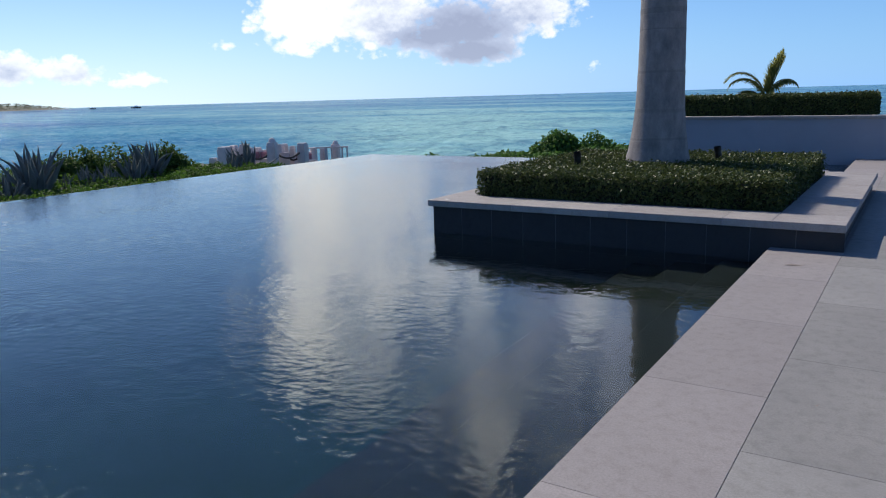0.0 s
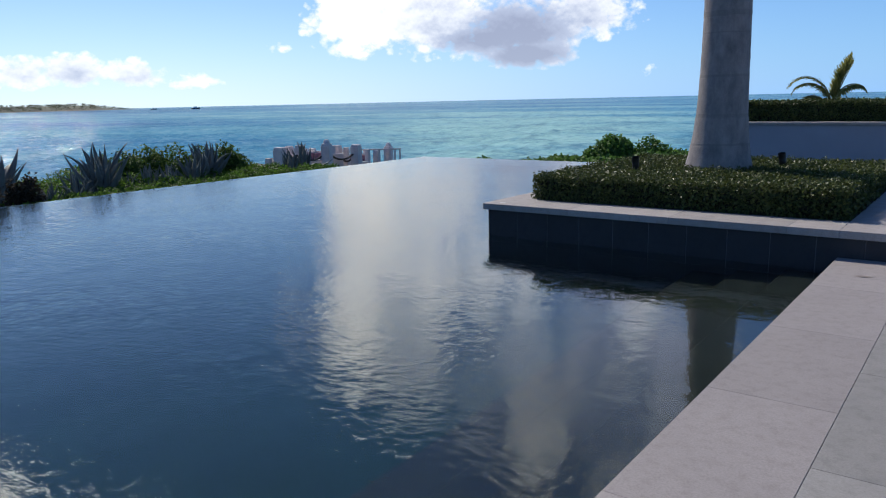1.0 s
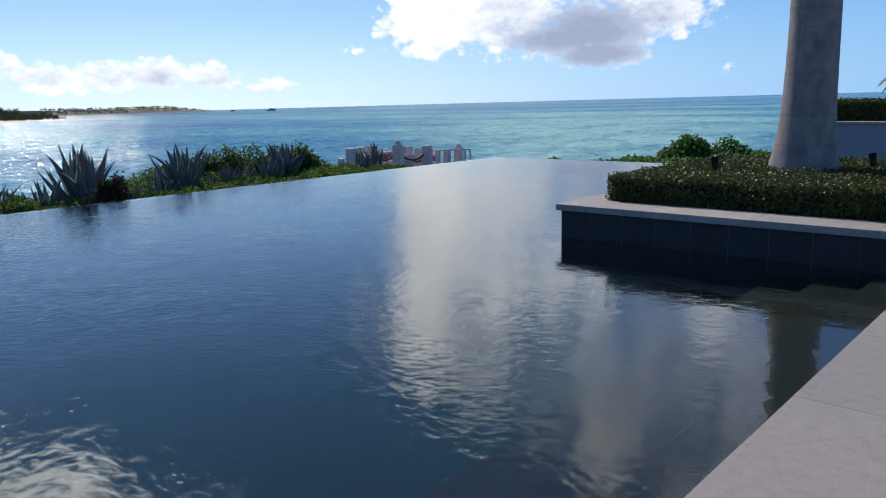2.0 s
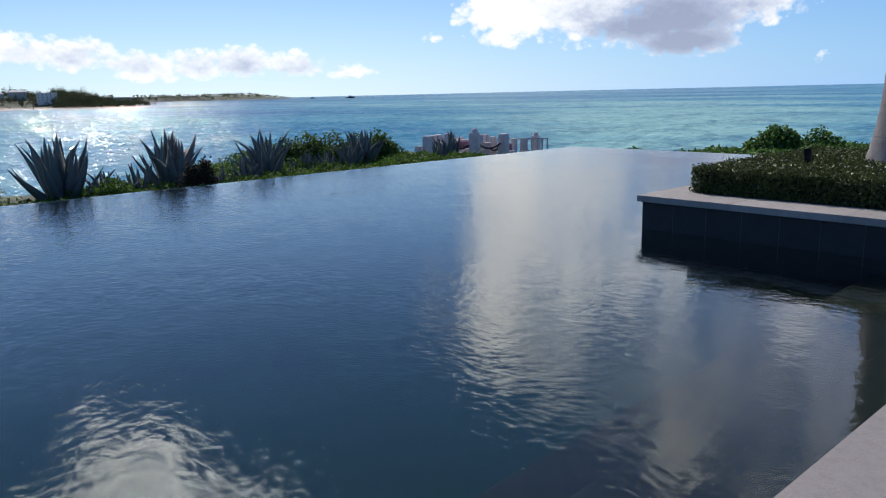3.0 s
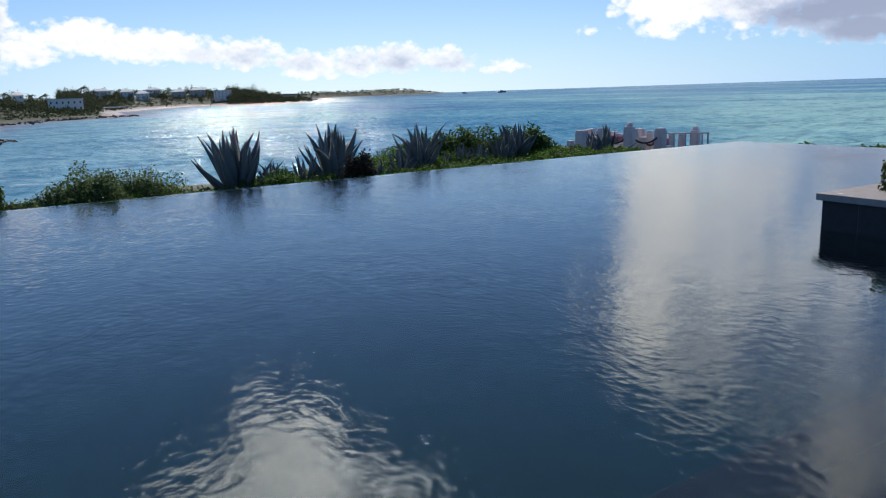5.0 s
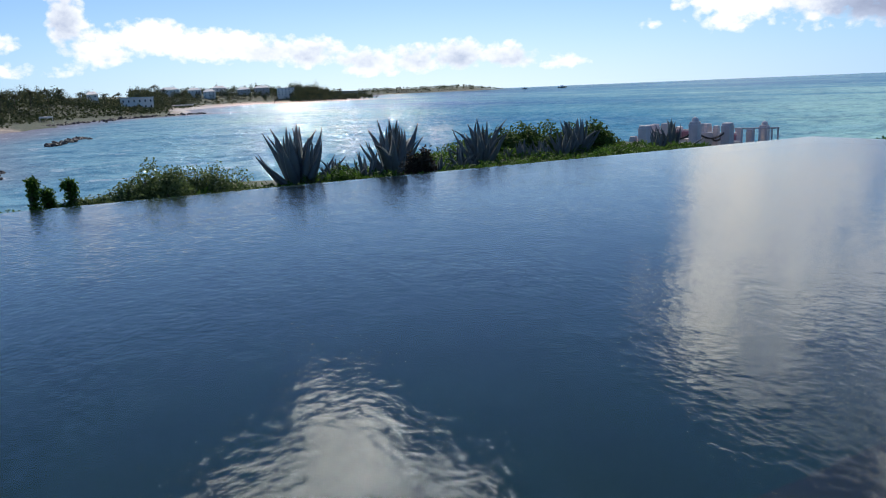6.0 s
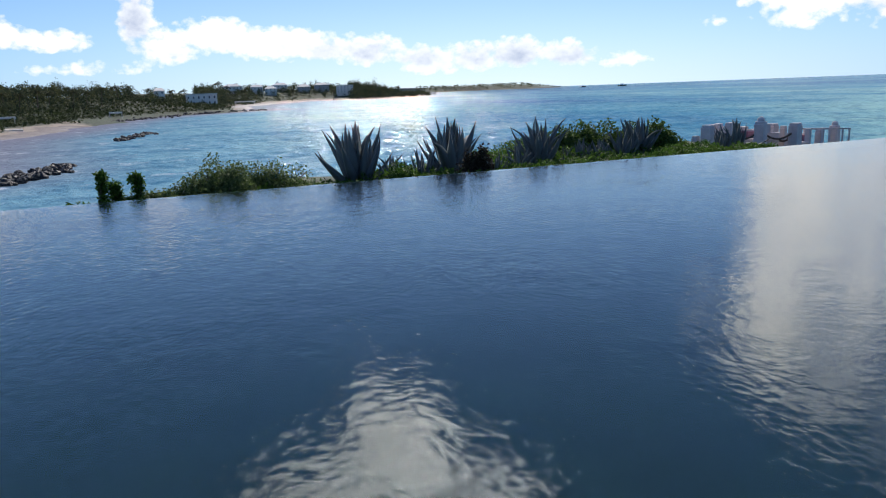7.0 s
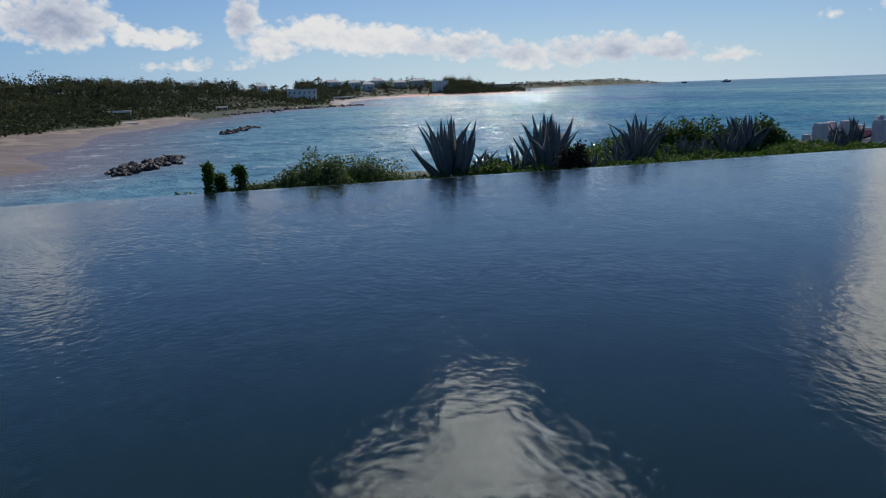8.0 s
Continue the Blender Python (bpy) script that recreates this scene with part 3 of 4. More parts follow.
def ground_sheet():
    x, y, quads = polar(1.0, 2280.0, 1.035, 420)
    z, d, t = ground_height(x, y)
    me = fast_mesh("ground", np.stack([x, y, z], -1).reshape(-1, 3), quads, True)
    inland = np.clip((d + 12 + np.where(np.hypot(x, y) > 1000, 34, np.where(np.hypot(x, y) > 380, -9, 0))) / 60, 0, 1)
    az, r = np.degrees(np.arctan2(-x, y)), np.hypot(x, y)
    ledge = np.clip((az - 82.5) / 1.5, 0, 1) * np.clip((95.0 - az) / 2, 0, 1) * (r < 430)   # dark rock shelf and scrub down to the water
    inland = np.where(t > -45, 0.9, np.clip(inland + 0.3 * ledge, 0, 1))
    at = me.attributes.new("inland", "FLOAT", "POINT")
    at.data.foreach_set("value", inland.ravel().astype(np.float32))
    return tagged(part("ground", me, M_GROUND, None, "sandy beach and scrub-covered coast with a garden slope"), category="ground", kind="structure")


def swell(x, y):
    """Height of the chop: crossing waves from 0.5 to 6 m long."""
    rng = np.random.default_rng(17)
    h = np.zeros(x.shape)
    for k in range(26):
        length = 0.5 * 12.0 ** (k / 25)
        way = radians(200) + rng.normal(0, 0.75)
        ph, kk = rng.uniform(0, 6.28), 2 * math.pi / length
        h += length * 0.0068 * np.sin((x * math.cos(way) + y * math.sin(way)) * kk + ph)
    return h


def sea_sheet():
    turn = np.radians(np.concatenate([np.arange(-12, 118, 0.125), np.arange(118, 347.9, 3.0)]))
    r = list(9.0 * 1.05 ** np.arange(24))
    while r[-1] < 2500:
        r.append(r[-1] + max(0.24, 0.55 * r[-1] ** 2 / 8560))
    rr, aa = np.meshgrid(np.array(r), turn, indexing="ij")
    i = np.arange(rr.size).reshape(rr.shape)
    j = np.roll(i, -1, 1)
    quads = np.stack([i[:-1], i[1:], j[1:], j[:-1]], -1).reshape(-1, 4)
    x, y = -np.sin(aa) * rr, np.cos(aa) * rr
    d = poly_distance(x, y, COAST)
    z = SEA + swell(x, y) * np.clip(-d / 60 + 0.15, 0.1, 1) * np.clip((2300 - rr) / 900, 0, 1)
    me = fast_mesh("water", np.stack([x, y, z], -1).reshape(-1, 3), quads, True)
    at = me.attributes.new("shore", "FLOAT", "POINT")
    at.data.foreach_set("value", np.clip(-d / 400, 0, 1).ravel().astype(np.float32))
    az, r = np.degrees(np.arctan2(-x, y)), np.hypot(x, y)
    at = me.attributes.new("shoal", "FLOAT", "POINT")   # a pale sand bank off the far end of the pool
    at.data.foreach_set("value", (np.exp(-((az - 32) / 15) ** 2) * np.exp(-((r - 150) / 260) ** 2)).ravel().astype(np.float32))
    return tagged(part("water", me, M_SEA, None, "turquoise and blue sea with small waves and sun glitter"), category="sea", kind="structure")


ground = ground_sheet()
sea = sea_sheet()

# ---- pool and terrace structure ----
ZW, XE, YF = -0.14, -12.71, 15.13        # water level, overflow edge, far edge
PX0, PX1, PY0, PY1, PZ = -3.94, 0.62, 5.12, 9.95, 0.262   # planter coping
YN, XD, YWALL = -14.0, 12.0, 15.1

basin = merge([
    box(XE, 0.0, YN, YF, -1.75, -1.6),
    box(XE, XE + 0.22, YN, YF, -1.6, ZW - 0.004), box(XE, 0.0, YF - 0.22, YF, -1.6, ZW - 0.006),
    box(-0.012, 0.02, YN, PY0 + 0.2, -1.6, -0.046), box(-0.012, 0.02, PY1 - 0.2, YWALL + 0.04, -1.6, -0.046), box(XE + 0.22, 0.0, YN - 0.2, YN, -1.6, -0.06)])
tagged(part("pool_basin", basin, M_BASIN, None, "dark blue-green tiled infinity pool basin"), category="pool", kind="structure")

wx, wy = np.meshgrid(np.linspace(XE - 0.004, 0.0, 80), np.linspace(YN, YF + 0.004, 160))
wi = np.arange(wx.size).reshape(wx.shape)
wq = np.stack([wi[:-1, :-1], wi[:-1, 1:], wi[1:, 1:], wi[1:, :-1]], -1).reshape(-1, 4)
pool_water = part("water", fast_mesh("pool_water", np.stack([wx, wy, np.full(wx.shape, ZW)], -1).reshape(-1, 3), wq, True), M_WATER, None, "still dark pool water with light ripples")
tagged(pool_water, category="water", kind="structure")
pool_water.visible_shadow = False

overflow = part("overflow_wall", merge([box(XE - 0.012, XE - 0.006, YN, YF + 0.012, -2.2, ZW - 0.01), box(XE - 0.006, -4.24, YF + 0.006, YF + 0.012, -2.2, ZW - 0.01)]), M_TILE, None, "dark tiled outer face of the pool overflow edge")
tagged(overflow, category="pool edge", kind="structure")

for k, (xa, zt) in enumerate(((-0.45, -0.26), (-0.9, -0.5), (-1.35, -0.74))):
    st = part("pool_step", box(xa, -0.013 if k == 0 else xa + 0.45, -4.0, PY0 + 0.06, -1.6, zt, 0.01), M_STEP, None, "submerged stone step along the pool deck")
    tagged(st, category="step", group="pool steps", kind="structure")

slab = part("floor", box(0.02, XD, YN, YWALL, -0.4, -0.007), M_GROUT, None, "pale limestone paved pool deck")
tagged(slab, category="floor", kind="structure")


# ---- white garden wall with its raised bed ----
def garden_wall():
    top, back = 0.861, 17.4
    w = empty("garden_wall", 0, 0, 0, 0, "white rendered retaining wall with a pale stone coping", "wall", kind="structure")
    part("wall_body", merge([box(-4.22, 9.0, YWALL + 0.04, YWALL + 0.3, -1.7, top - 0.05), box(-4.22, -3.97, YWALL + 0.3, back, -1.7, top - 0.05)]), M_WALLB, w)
    x = -4.29
    while x < 9.0:
        e = min(x + 1.4, 9.06)
        part("coping_stone", box(x, e - 0.004, YWALL, YWALL + 0.42, top - 0.053, top + 0.012, 0.006), M_COPING, w)
        x = e
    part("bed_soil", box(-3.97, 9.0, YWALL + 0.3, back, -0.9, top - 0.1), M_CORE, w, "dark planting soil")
    return w


garden_wall()


def hedge(name, x0, x1, y0, y1, z0, z1, count, leaf, seed, label):
    rng = np.random.default_rng(seed)
    h = empty(name, (x0 + x1) / 2, (y0 + y1) / 2, z0, 0, label, "hedge")
    back = Matrix.Translation((-(x0 + x1) / 2, -(y0 + y1) / 2, -z0))
    # a solid added block, coloured as the shade behind the leaves
    part("shade_core", box(x0 + 0.07, x1 - 0.07, y0 + 0.07, y1 - 0.07, z0, z1 - 0.06, 0.03), M_CORE, h, "near-black block standing in for the shade among the inner twigs", back)
    p, q = box_shell(rng, count, x0 + 0.02, x1 - 0.02, y0 + 0.02, y1 - 0.02, z0 + 0.015, z1 - 0.02, 0.024)
    tagged(part("foliage", leaves("foliage", p, q, leaf, leaf * 0.55, rng, 0.75), M_HEDGE, h, "small glossy dark green leaves", back), kind="stuff")
    return h


hedge("planter_hedge", -3.6, -0.03, 5.72, 9.3, PZ - 0.02, 0.57, 80000, 0.042, 3, "clipped glossy dark green box hedge in a stone planter")
hedge("wall_hedge", -3.83, 0.225, 15.58, 16.7, 0.824, 1.309, 30000, 0.055, 4, "clipped dark green hedge on top of a white wall")


# ---- stone planter in the pool ----
def planter():
    p = empty("planter", 0, 0, 0, 0, "low planter of dark slate tiles with a pale limestone coping", "planter")
    b = 0.05
    part("body", merge([box(PX0 + b + 0.003, PX1 - b - 0.003, PY0 + b + 0.003, PY1 - b, -1.6, PZ - 0.078)]), M_TGROUT, p, "dark grouted core")
    part("skirt", box(PX0 + b - 0.002, PX1 - b + 0.002, PY0 + b - 0.002, PY1 - b + 0.01, -1.59, -0.478), M_TILE, p, "dark tiled base below the water")
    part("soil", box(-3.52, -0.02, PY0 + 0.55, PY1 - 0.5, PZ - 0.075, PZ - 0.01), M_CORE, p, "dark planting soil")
    run = [-3.94, -2.78, -1.62, -0.46, -0.01, 0.62]
    for a, c in zip(run, run[1:]):
        part("coping_stone", box(a + 0.0007, c - 0.0007, PY0, PY0 + 0.56, PZ - 0.074, PZ, 0.003), M_COPING, p)
    y = PY0 + 0.563
    while y < PY1 - 0.2:
        e = min(y + 1.28, PY1 - 0.12)
        part("coping_stone", box(-0.01, 0.62, y + 0.0007, e - 0.0007, PZ - 0.074, PZ, 0.003), M_COPING, p)
        y = e
    y = PY0 + 0.563
    while y < PY1 - 0.1:
        e = min(y + 1.28, PY1)
        part("coping_stone", box(-3.94, -3.5, y + 0.0007, e - 0.0007, PZ - 0.074, PZ, 0.003), M_COPING, p)
        y = e
    for a, c in ((-3.497, -2.4), (-2.4, -1.2), (-1.2, -0.013)):
        part("coping_stone", box(a + 0.0007, c - 0.0007, PY1 - 0.62, PY1, PZ - 0.074, PZ, 0.003), M_COPING, p)
    # slate tiles, 0.41 m wide, grout between
    tw, g = 0.41, 0.008
    front = bpy.data.meshes.new("tile")
    fb = box(0, tw - g, 0, 0.012, 0, 0.322, 0.002)
    fb.to_mesh(front)
    fb.free()
    front.materials.append(M_TILE)
    x = PX0 + b
    for k in range(11):
        for z in (-0.146, -0.474):
            part("tile", front, None, p, at=pose(x + k * tw, PY0 + b, z + 0.004))
    for k in range(11):
        for z in (-0.146, -0.474):
            part("tile", front, None, p, at=pose(PX0 + b, PY0 + b + 0.014 + (k + 1) * tw, z + 0.004, 0, 0, -90))
            part("tile", front, None, p, at=pose(PX1 - b, PY0 + b + 0.014 + k * tw, z + 0.004, 0, 0, 90))
    return p


planter()


# ---- palms ----
def royal_palm(x, y, z):
    t = empty("royal_palm", x, y, z, 0, "royal palm with a thick smooth grey ringed trunk", "palm tree")
    prof = [(0, 0.5), (0.15, 0.466), (0.33, 0.425), (0.5, 0.388), (0.75, 0.348), (1.0, 0.324), (1.18, 0.313), (1.6, 0.301), (2.2, 0.291), (2.6, 0.29), (3.6, 0.305), (4.8, 0.3), (6.0, 0.26), (7.0, 0.21)]
    zs = np.linspace(0, 7.0, 90)
    rs = np.interp(zs, [a for a, _ in prof], [b for _, b in prof])
    rs = rs + 0.0014 * np.sin(zs * 23) + 0.001 * np.sin(zs * 47 + 1)
    pts = [(0.03 * math.sin(v * 0.7), 0.0, v) for v in zs]
    part("trunk", tube(pts, list(rs), 40), M_BARK, t)
    shaft = tube([(0.02, 0, 6.95), (0.02, 0, 7.4), (0.02, 0, 8.2), (0.02, 0, 8.7)], [0.215, 0.2, 0.15, 0.06], 20)
    part("crownshaft", shaft, M_PALM, t, "smooth green crownshaft")
    rng = np.random.default_rng(11)
    for k in range(12):
        frond(t, (0, 0, 8.5), k * 30 + rng.uniform(-8, 8), rng.uniform(15, 65), 2.8, 0.55, rng, 46)
    return t


def frond(parent, root, az, lift, length, leaflet, rng, pairs, mat=None, droop=1.0, wind=(0, 0, 0), half=0.014):
    """One feather leaf: a curved rib with leaflets on both sides."""
    steps, pts = 14, [Vector(root)]
    a, e = radians(az), radians(lift)
    for i in range(steps):
        d = Vector((math.cos(a) * math.cos(e), math.sin(a) * math.cos(e), math.sin(e)))
        pts.append(pts[-1] + d * (length / steps))
        e -= radians(droop * (3 + 8.5 * i / steps))
    rib = tube([tuple(p) for p in pts], [0.022 * (1 - 0.85 * i / steps) for i in range(steps + 1)], 5)
    f = part("frond", rib, M_PALM, parent)
    verts, quads = [], []
    for i in range(pairs):
        s = 0.12 + 0.88 * i / (pairs - 1)
        j = min(int(s * steps), steps - 1)
        p = pts[j].lerp(pts[j + 1], s * steps - j)
        d = (pts[j + 1] - pts[j]).normalized()
        side = d.cross(Vector((0, 0, 1))).normalized()
        up = side.cross(d)
        ln = leaflet * (0.45 + 0.55 * math.sin(math.pi * min(s * 1.05, 1.0) ** 0.8))
        for sg in (-1, 1):
            w = (side * sg * 0.7 + d * rng.uniform(0.6, 0.9) + up * rng.uniform(-0.05, 0.25) + Vector(wind) * rng.uniform(0.6, 1.4)).normalized()
            tip = p + w * ln + Vector((0, 0, -ln * rng.uniform(0.05, 0.3)))
            mid = p + w * ln * 0.5
            b = len(verts)
            verts += [p, mid + d * half, tip, mid - d * half]
            quads.append((b, b + 1, b + 2, b + 3))
    leaf = part("leaf_blade", mesh_of("leaf_blade", verts, quads), mat or M_PALM, f)
    tagged(leaf, kind="stuff")
    return f


royal_palm(-1.9, 7.7, PZ - 0.02)


def young_palm(x, y, z):
    t = empty("young_palm", x, y, z, 0, "young coconut palm with wind-bent yellow-green fronds", "palm tree")
    rng = np.random.default_rng(5)
    part("stem", tube([(0, 0, 0), (0, 0, 0.3), (0.02, 0, 0.55)], [0.07, 0.06, 0.03], 8), M_STEM, t)
    for az, lift, ln, dr, leaf, wind in (
            (178, 80, 1.4, 1.55, 0.32, (-0.3, 0, 0.1)), (183, 76, 1.25, 1.6, 0.28, (-0.2, 0, -0.3)), (184, 46, 0.75, 1.2, 0.34, (-0.4, 0, 0.3)), (200, 36, 0.7, 1.2, 0.36, (-0.4, 0, 0.2)),
            (5, 76, 1.15, 0.1, 0.46, (-0.5, 0, 0.8)), (20, 72, 1.05, 0.1, 0.4, (-0.35, 0, 0.7)), (340, 74, 1.1, 0.15, 0.42, (-0.45, 0, 0.7)), (5, 82, 1.05, 1.6, 0.2, (0.0, 0, -1.0))):
        frond(t, (0.0, 0, 0.4), az, lift, ln, leaf, rng, 110, droop=dr, wind=wind, half=0.012)
    return t


young_palm(-2.185, 17.2, 0.752)


# ---- garden spotlights on the planter ----
def spot(x, y, lean):
    s = empty("garden_spotlight", x, y, 0.475, lean, "small black spike spotlight standing in the hedge", "spotlight", "planter spotlights")
    part("spike", tube([(0, 0, -0.22), (0, 0, 0.06)], 0.009, 6), M_BLACK, s)
    part("housing", tube([(0, 0.02, 0.04), (0, 0.0, 0.07), (0, -0.03, 0.2), (0, -0.036, 0.215)], [0.03, 0.042, 0.048, 0.04], 14), M_BLACK, s, "black cylindrical lamp head")
    part("hood", tube([(0, -0.028, 0.195), (0, -0.045, 0.25)], [0.05, 0.05], 14, False), M_BLACK, s, "black glare hood")
    return s


spot(-2.73, 6.94, 10)
spot(-1.2, 8.2, -25)


# ---- agaves ----
def agave_leaf(length, width, bend, seed):
    """A thick gutter-shaped leaf with a spine tip, growing along +x and curving up or out."""
    rng = np.random.default_rng(seed)
    n, verts, faces = 11, [], []
    x, z, e = 0.0, 0.0, 0.0
    for i in range(n + 1):
        s = i / n
        w = width * (0.75 + 1.3 * s - 1.1 * s * s) * (1 - s ** 1.7)
        w = max(w, 0.004)
        th = 0.035 * (1 - s) + 0.004
        up = w * 0.33
        for yy, zz in ((-w / 2, up), (-w * 0.26, up * 0.28), (0, 0), (w * 0.26, up * 0.28), (w / 2, up), (w * 0.2, -th), (-w * 0.2, -th)):
            verts.append((x - math.sin(e) * zz, yy, z + math.cos(e) * zz))
        e += radians(bend) / n * (0.2 + 2.4 * s * s)
        x += math.cos(e) * length / n
        z += math.sin(e) * length / n
    m = 7
    for i in range(n):
        for k in range(m):
            a, b = i * m + k, i * m + (k + 1) % m
            faces.append((a, b, b + m, a + m))
    faces.append(tuple(range(n * m, n * m + m)))
    me = mesh_of("leaf", verts, faces, True)
    me.materials.append(M_AGAVE)
    return me


AGAVE_LEAVES = [agave_leaf(1.0, 0.19, b, i) for i, b in enumerate((-12, -34, 10, -22, 30, -55, -5, 20))]


def agave(x, y, z, size, count, seed, label, flat=0.0):
    a = empty("agave", x, y, z, 0, label, "agave", "agaves along the pool edge")
    rng = np.random.default_rng(seed)
    for k in range(count):
        s = k / (count - 1)
        lift = 89 - (44 + flat) * s ** 1.4 + rng.uniform(-9, 9) - (18 if rng.uniform() < 0.14 else 0)
        az = k * 137.5 + rng.uniform(-14, 14)
        sc = size * rng.uniform(0.8, 1.05) * (1.0 - 0.22 * max(0, s - 0.6))
        m = pose(0, 0, 0.02, 0, 0, az) @ pose(0.05 * size, 0, 0, 0, -lift, 0) @ Matrix.Diagonal((sc, sc * rng.uniform(0.85, 1.3), sc, 1))
        pick = int(rng.integers(len(AGAVE_LEAVES))) if s < 0.5 or rng.uniform() < 0.3 else (2, 4, 7)[int(rng.integers(3))]
        part("leaf", AGAVE_LEAVES[pick], None, a, at=m)
    return a


def along(az, dist):
    """A spot at a turn and distance from the foot of the walk's end."""
    return 0.7 - math.sin(radians(az)) * dist, -2.55 + math.cos(radians(az)) * dist


GREY = "grey-blue agave with upright pointed leaves beside the pool edge"
for az, dist, size, count, seed, z, text in (
        (74.6, 17.0, 1.66, 34, 1, -0.85, "large " + GREY), (67.4, 17.9, 1.68, 27, 2, -0.85, "large " + GREY), (60.5, 19.6, 1.5, 24, 3, -0.78, GREY), (62.2, 18.8, 0.9, 14, 15, -0.75, "small " + GREY),
        (71.9, 16.4, 0.9, 13, 4, -0.75, "small " + GREY), (69.5, 17.0, 0.95, 13, 5, -0.77, "small " + GREY), (63.9, 18.0, 0.65, 12, 6, -0.7, "small " + GREY),
        (53.3, 22.3, 1.35, 22, 7, -0.75, GREY), (54.4, 21.2, 1.0, 18, 8, -0.75, GREY), (56.0, 20.6, 0.8, 16, 9, -0.75, "small " + GREY), (57.4, 20.4, 0.8, 14, 10, -0.75, "small " + GREY), (58.8, 20.0, 0.7, 14, 11, -0.75, "small " + GREY),
        (46.6, 26.5, 1.25, 20, 12, -1.1, GREY), (47.6, 26.0, 1.0, 16, 13, -1.1, GREY)):
    ax, ay = along(az, dist)
    agave(ax, ay, z, size, count, seed, text, {1: 4, 2: -14}.get(seed, 0))
ax, ay = along(14.5, 20.0)
agave(ax, ay, -0.9, 1.5, 20, 14, "grey-green agave behind the planter hedge")


# ---- shrubs and ground cover ----
def shrub(name, x, y, z0, rx, ry, h, count, leaf, mat, seed, label, lumps=7, stems=5):
    s = empty(name, x, y, z0, 0, label, "shrub")
    rng = np.random.default_rng(seed)
    p, q = mound(rng, count, 0, 0, 0.0, rx, ry, h, lumps)
    twig = []
    for k in range(stems):
        t = p[int(rng.integers(len(p)))]
        twig.append(((0.1 * t[0], 0.1 * t[1], -0.1), (0.5 * t[0], 0.5 * t[1], 0.55 * t[2]), (t[0] * 0.9, t[1] * 0.9, t[2] * 0.9)))
    bm = bmesh.new()
    for tw in twig:
        me = tube(tw, [0.03 * h, 0.02 * h, 0.008 * h], 5)
        bm.from_mesh(me)
        bpy.data.meshes.remove(me)
    part("stems", bm, M_STEM, s, "thin brown stems")
    tagged(part("foliage", leaves("foliage", p, q, leaf, leaf * 0.6, rng, 0.7), mat, s), kind="stuff")
    return s


def shrub_at(az, dist, *rest, **kw):
    x, y = along(az, dist)
    return shrub(rest[0], x, y, *rest[1:], **kw)


for az, dist, r, h, seed in ((59.2, 21.6, 0.9, 1.35, 21), (57.2, 22.4, 1.0, 1.45, 22), (55.3, 23.0, 1.1, 1.45, 23), (52.2, 23.4, 0.95, 1.35, 24), (60.4, 21.2, 0.6, 1.2, 25)):
    shrub_at(az, dist, "leafy_shrub", -0.8, r, r, h, 3600, 0.1, M_SHRUB, seed, "dense bright green shrub behind the pool edge")
for az, dist, r, h, seed in ((84.0, 15.0, 0.6, 1.15, 26), (80.8, 15.2, 0.75, 1.0, 27), (86.8, 14.9, 0.65, 0.85, 28), (85.3, 15.3, 0.7, 1.1, 35), (91.2, 14.9, 0.4, 0.45, 36), (89.8, 14.8, 0.4, 0.6, 37), (78.2, 14.8, 0.5, 0.5, 29), (82.3, 15.6, 0.85, 0.9, 30), (88.6, 14.5, 0.35, 0.55, 33)):
    shrub_at(az, dist, "feathery_shrub", -0.65, r, r, h, 4400, 0.06, M_FEATHER, seed, "feathery light green shrub beside the pool edge", lumps=11, stems=9)
for az, dist, r, h, seed in ((71.0, 15.9, 0.5, 0.8, 31), (65.7, 16.6, 0.4, 0.95, 32)):
    shrub_at(az, dist, "dark_shrub", -0.65, r, r, h, 1500, 0.07, M_DEAD if seed == 32 else M_COVER, seed, "dark dry shrub between the agaves")


shrub_at(65.3, 16.6, "withered_shrub", -0.8, 0.4, 0.4, 1.3, 2200, 0.08, M_DEAD, 34, "withered brown shrub beside a large agave")


def upright_plant(az, dist, h, seed):
    x, y = along(az, dist)
    s = empty("upright_plant", x, y, -0.74, 0, "dark upright leafy plant with bushy tips at the pool edge", "plant")
    rng = np.random.default_rng(seed)
    tops = []
    bm = bmesh.new()
    for k in range(3):
        a = rng.uniform(-0.07, 0.07, 2)
        me = tube([(a[0] * 0.3, a[1] * 0.3, -0.1), (a[0], a[1], h * 0.6), (a[0] * 1.5, a[1] * 1.5, h * rng.uniform(0.85, 1.0))], [0.03, 0.025, 0.015], 6)
        bm.from_mesh(me)
        tops.append(me.vertices[-1].co.copy())
        bpy.data.meshes.remove(me)
    part("stems", bm, M_STEM, s)
    ps, ns = [], []
    for t in tops:
        p = rng.normal(0, 0.021, (320, 3)) + np.array(t) * np.array([1, 1, 0]) + np.array([0, 0, 1]) * rng.uniform(0.05, t.z, (320, 1))
        ps.append(p)
        ns.append(rng.normal(0, 1, (320, 3)))
    cap = rng.normal(0, 0.042, (260, 3)) + np.array(tops[0])
    ps.append(cap)
    ns.append(rng.normal(0, 1, (260, 3)))
    tagged(part("foliage", leaves("foliage", np.concatenate(ps), np.concatenate(ns), 0.075, 0.04, rng), M_COVER, s), kind="stuff")
    return s


upright_plant(93.1, 15.0, 1.02, 41)
upright_plant(92.0, 15.0, 0.7, 42)
upright_plant(90.4, 15.0, 0.95, 43)


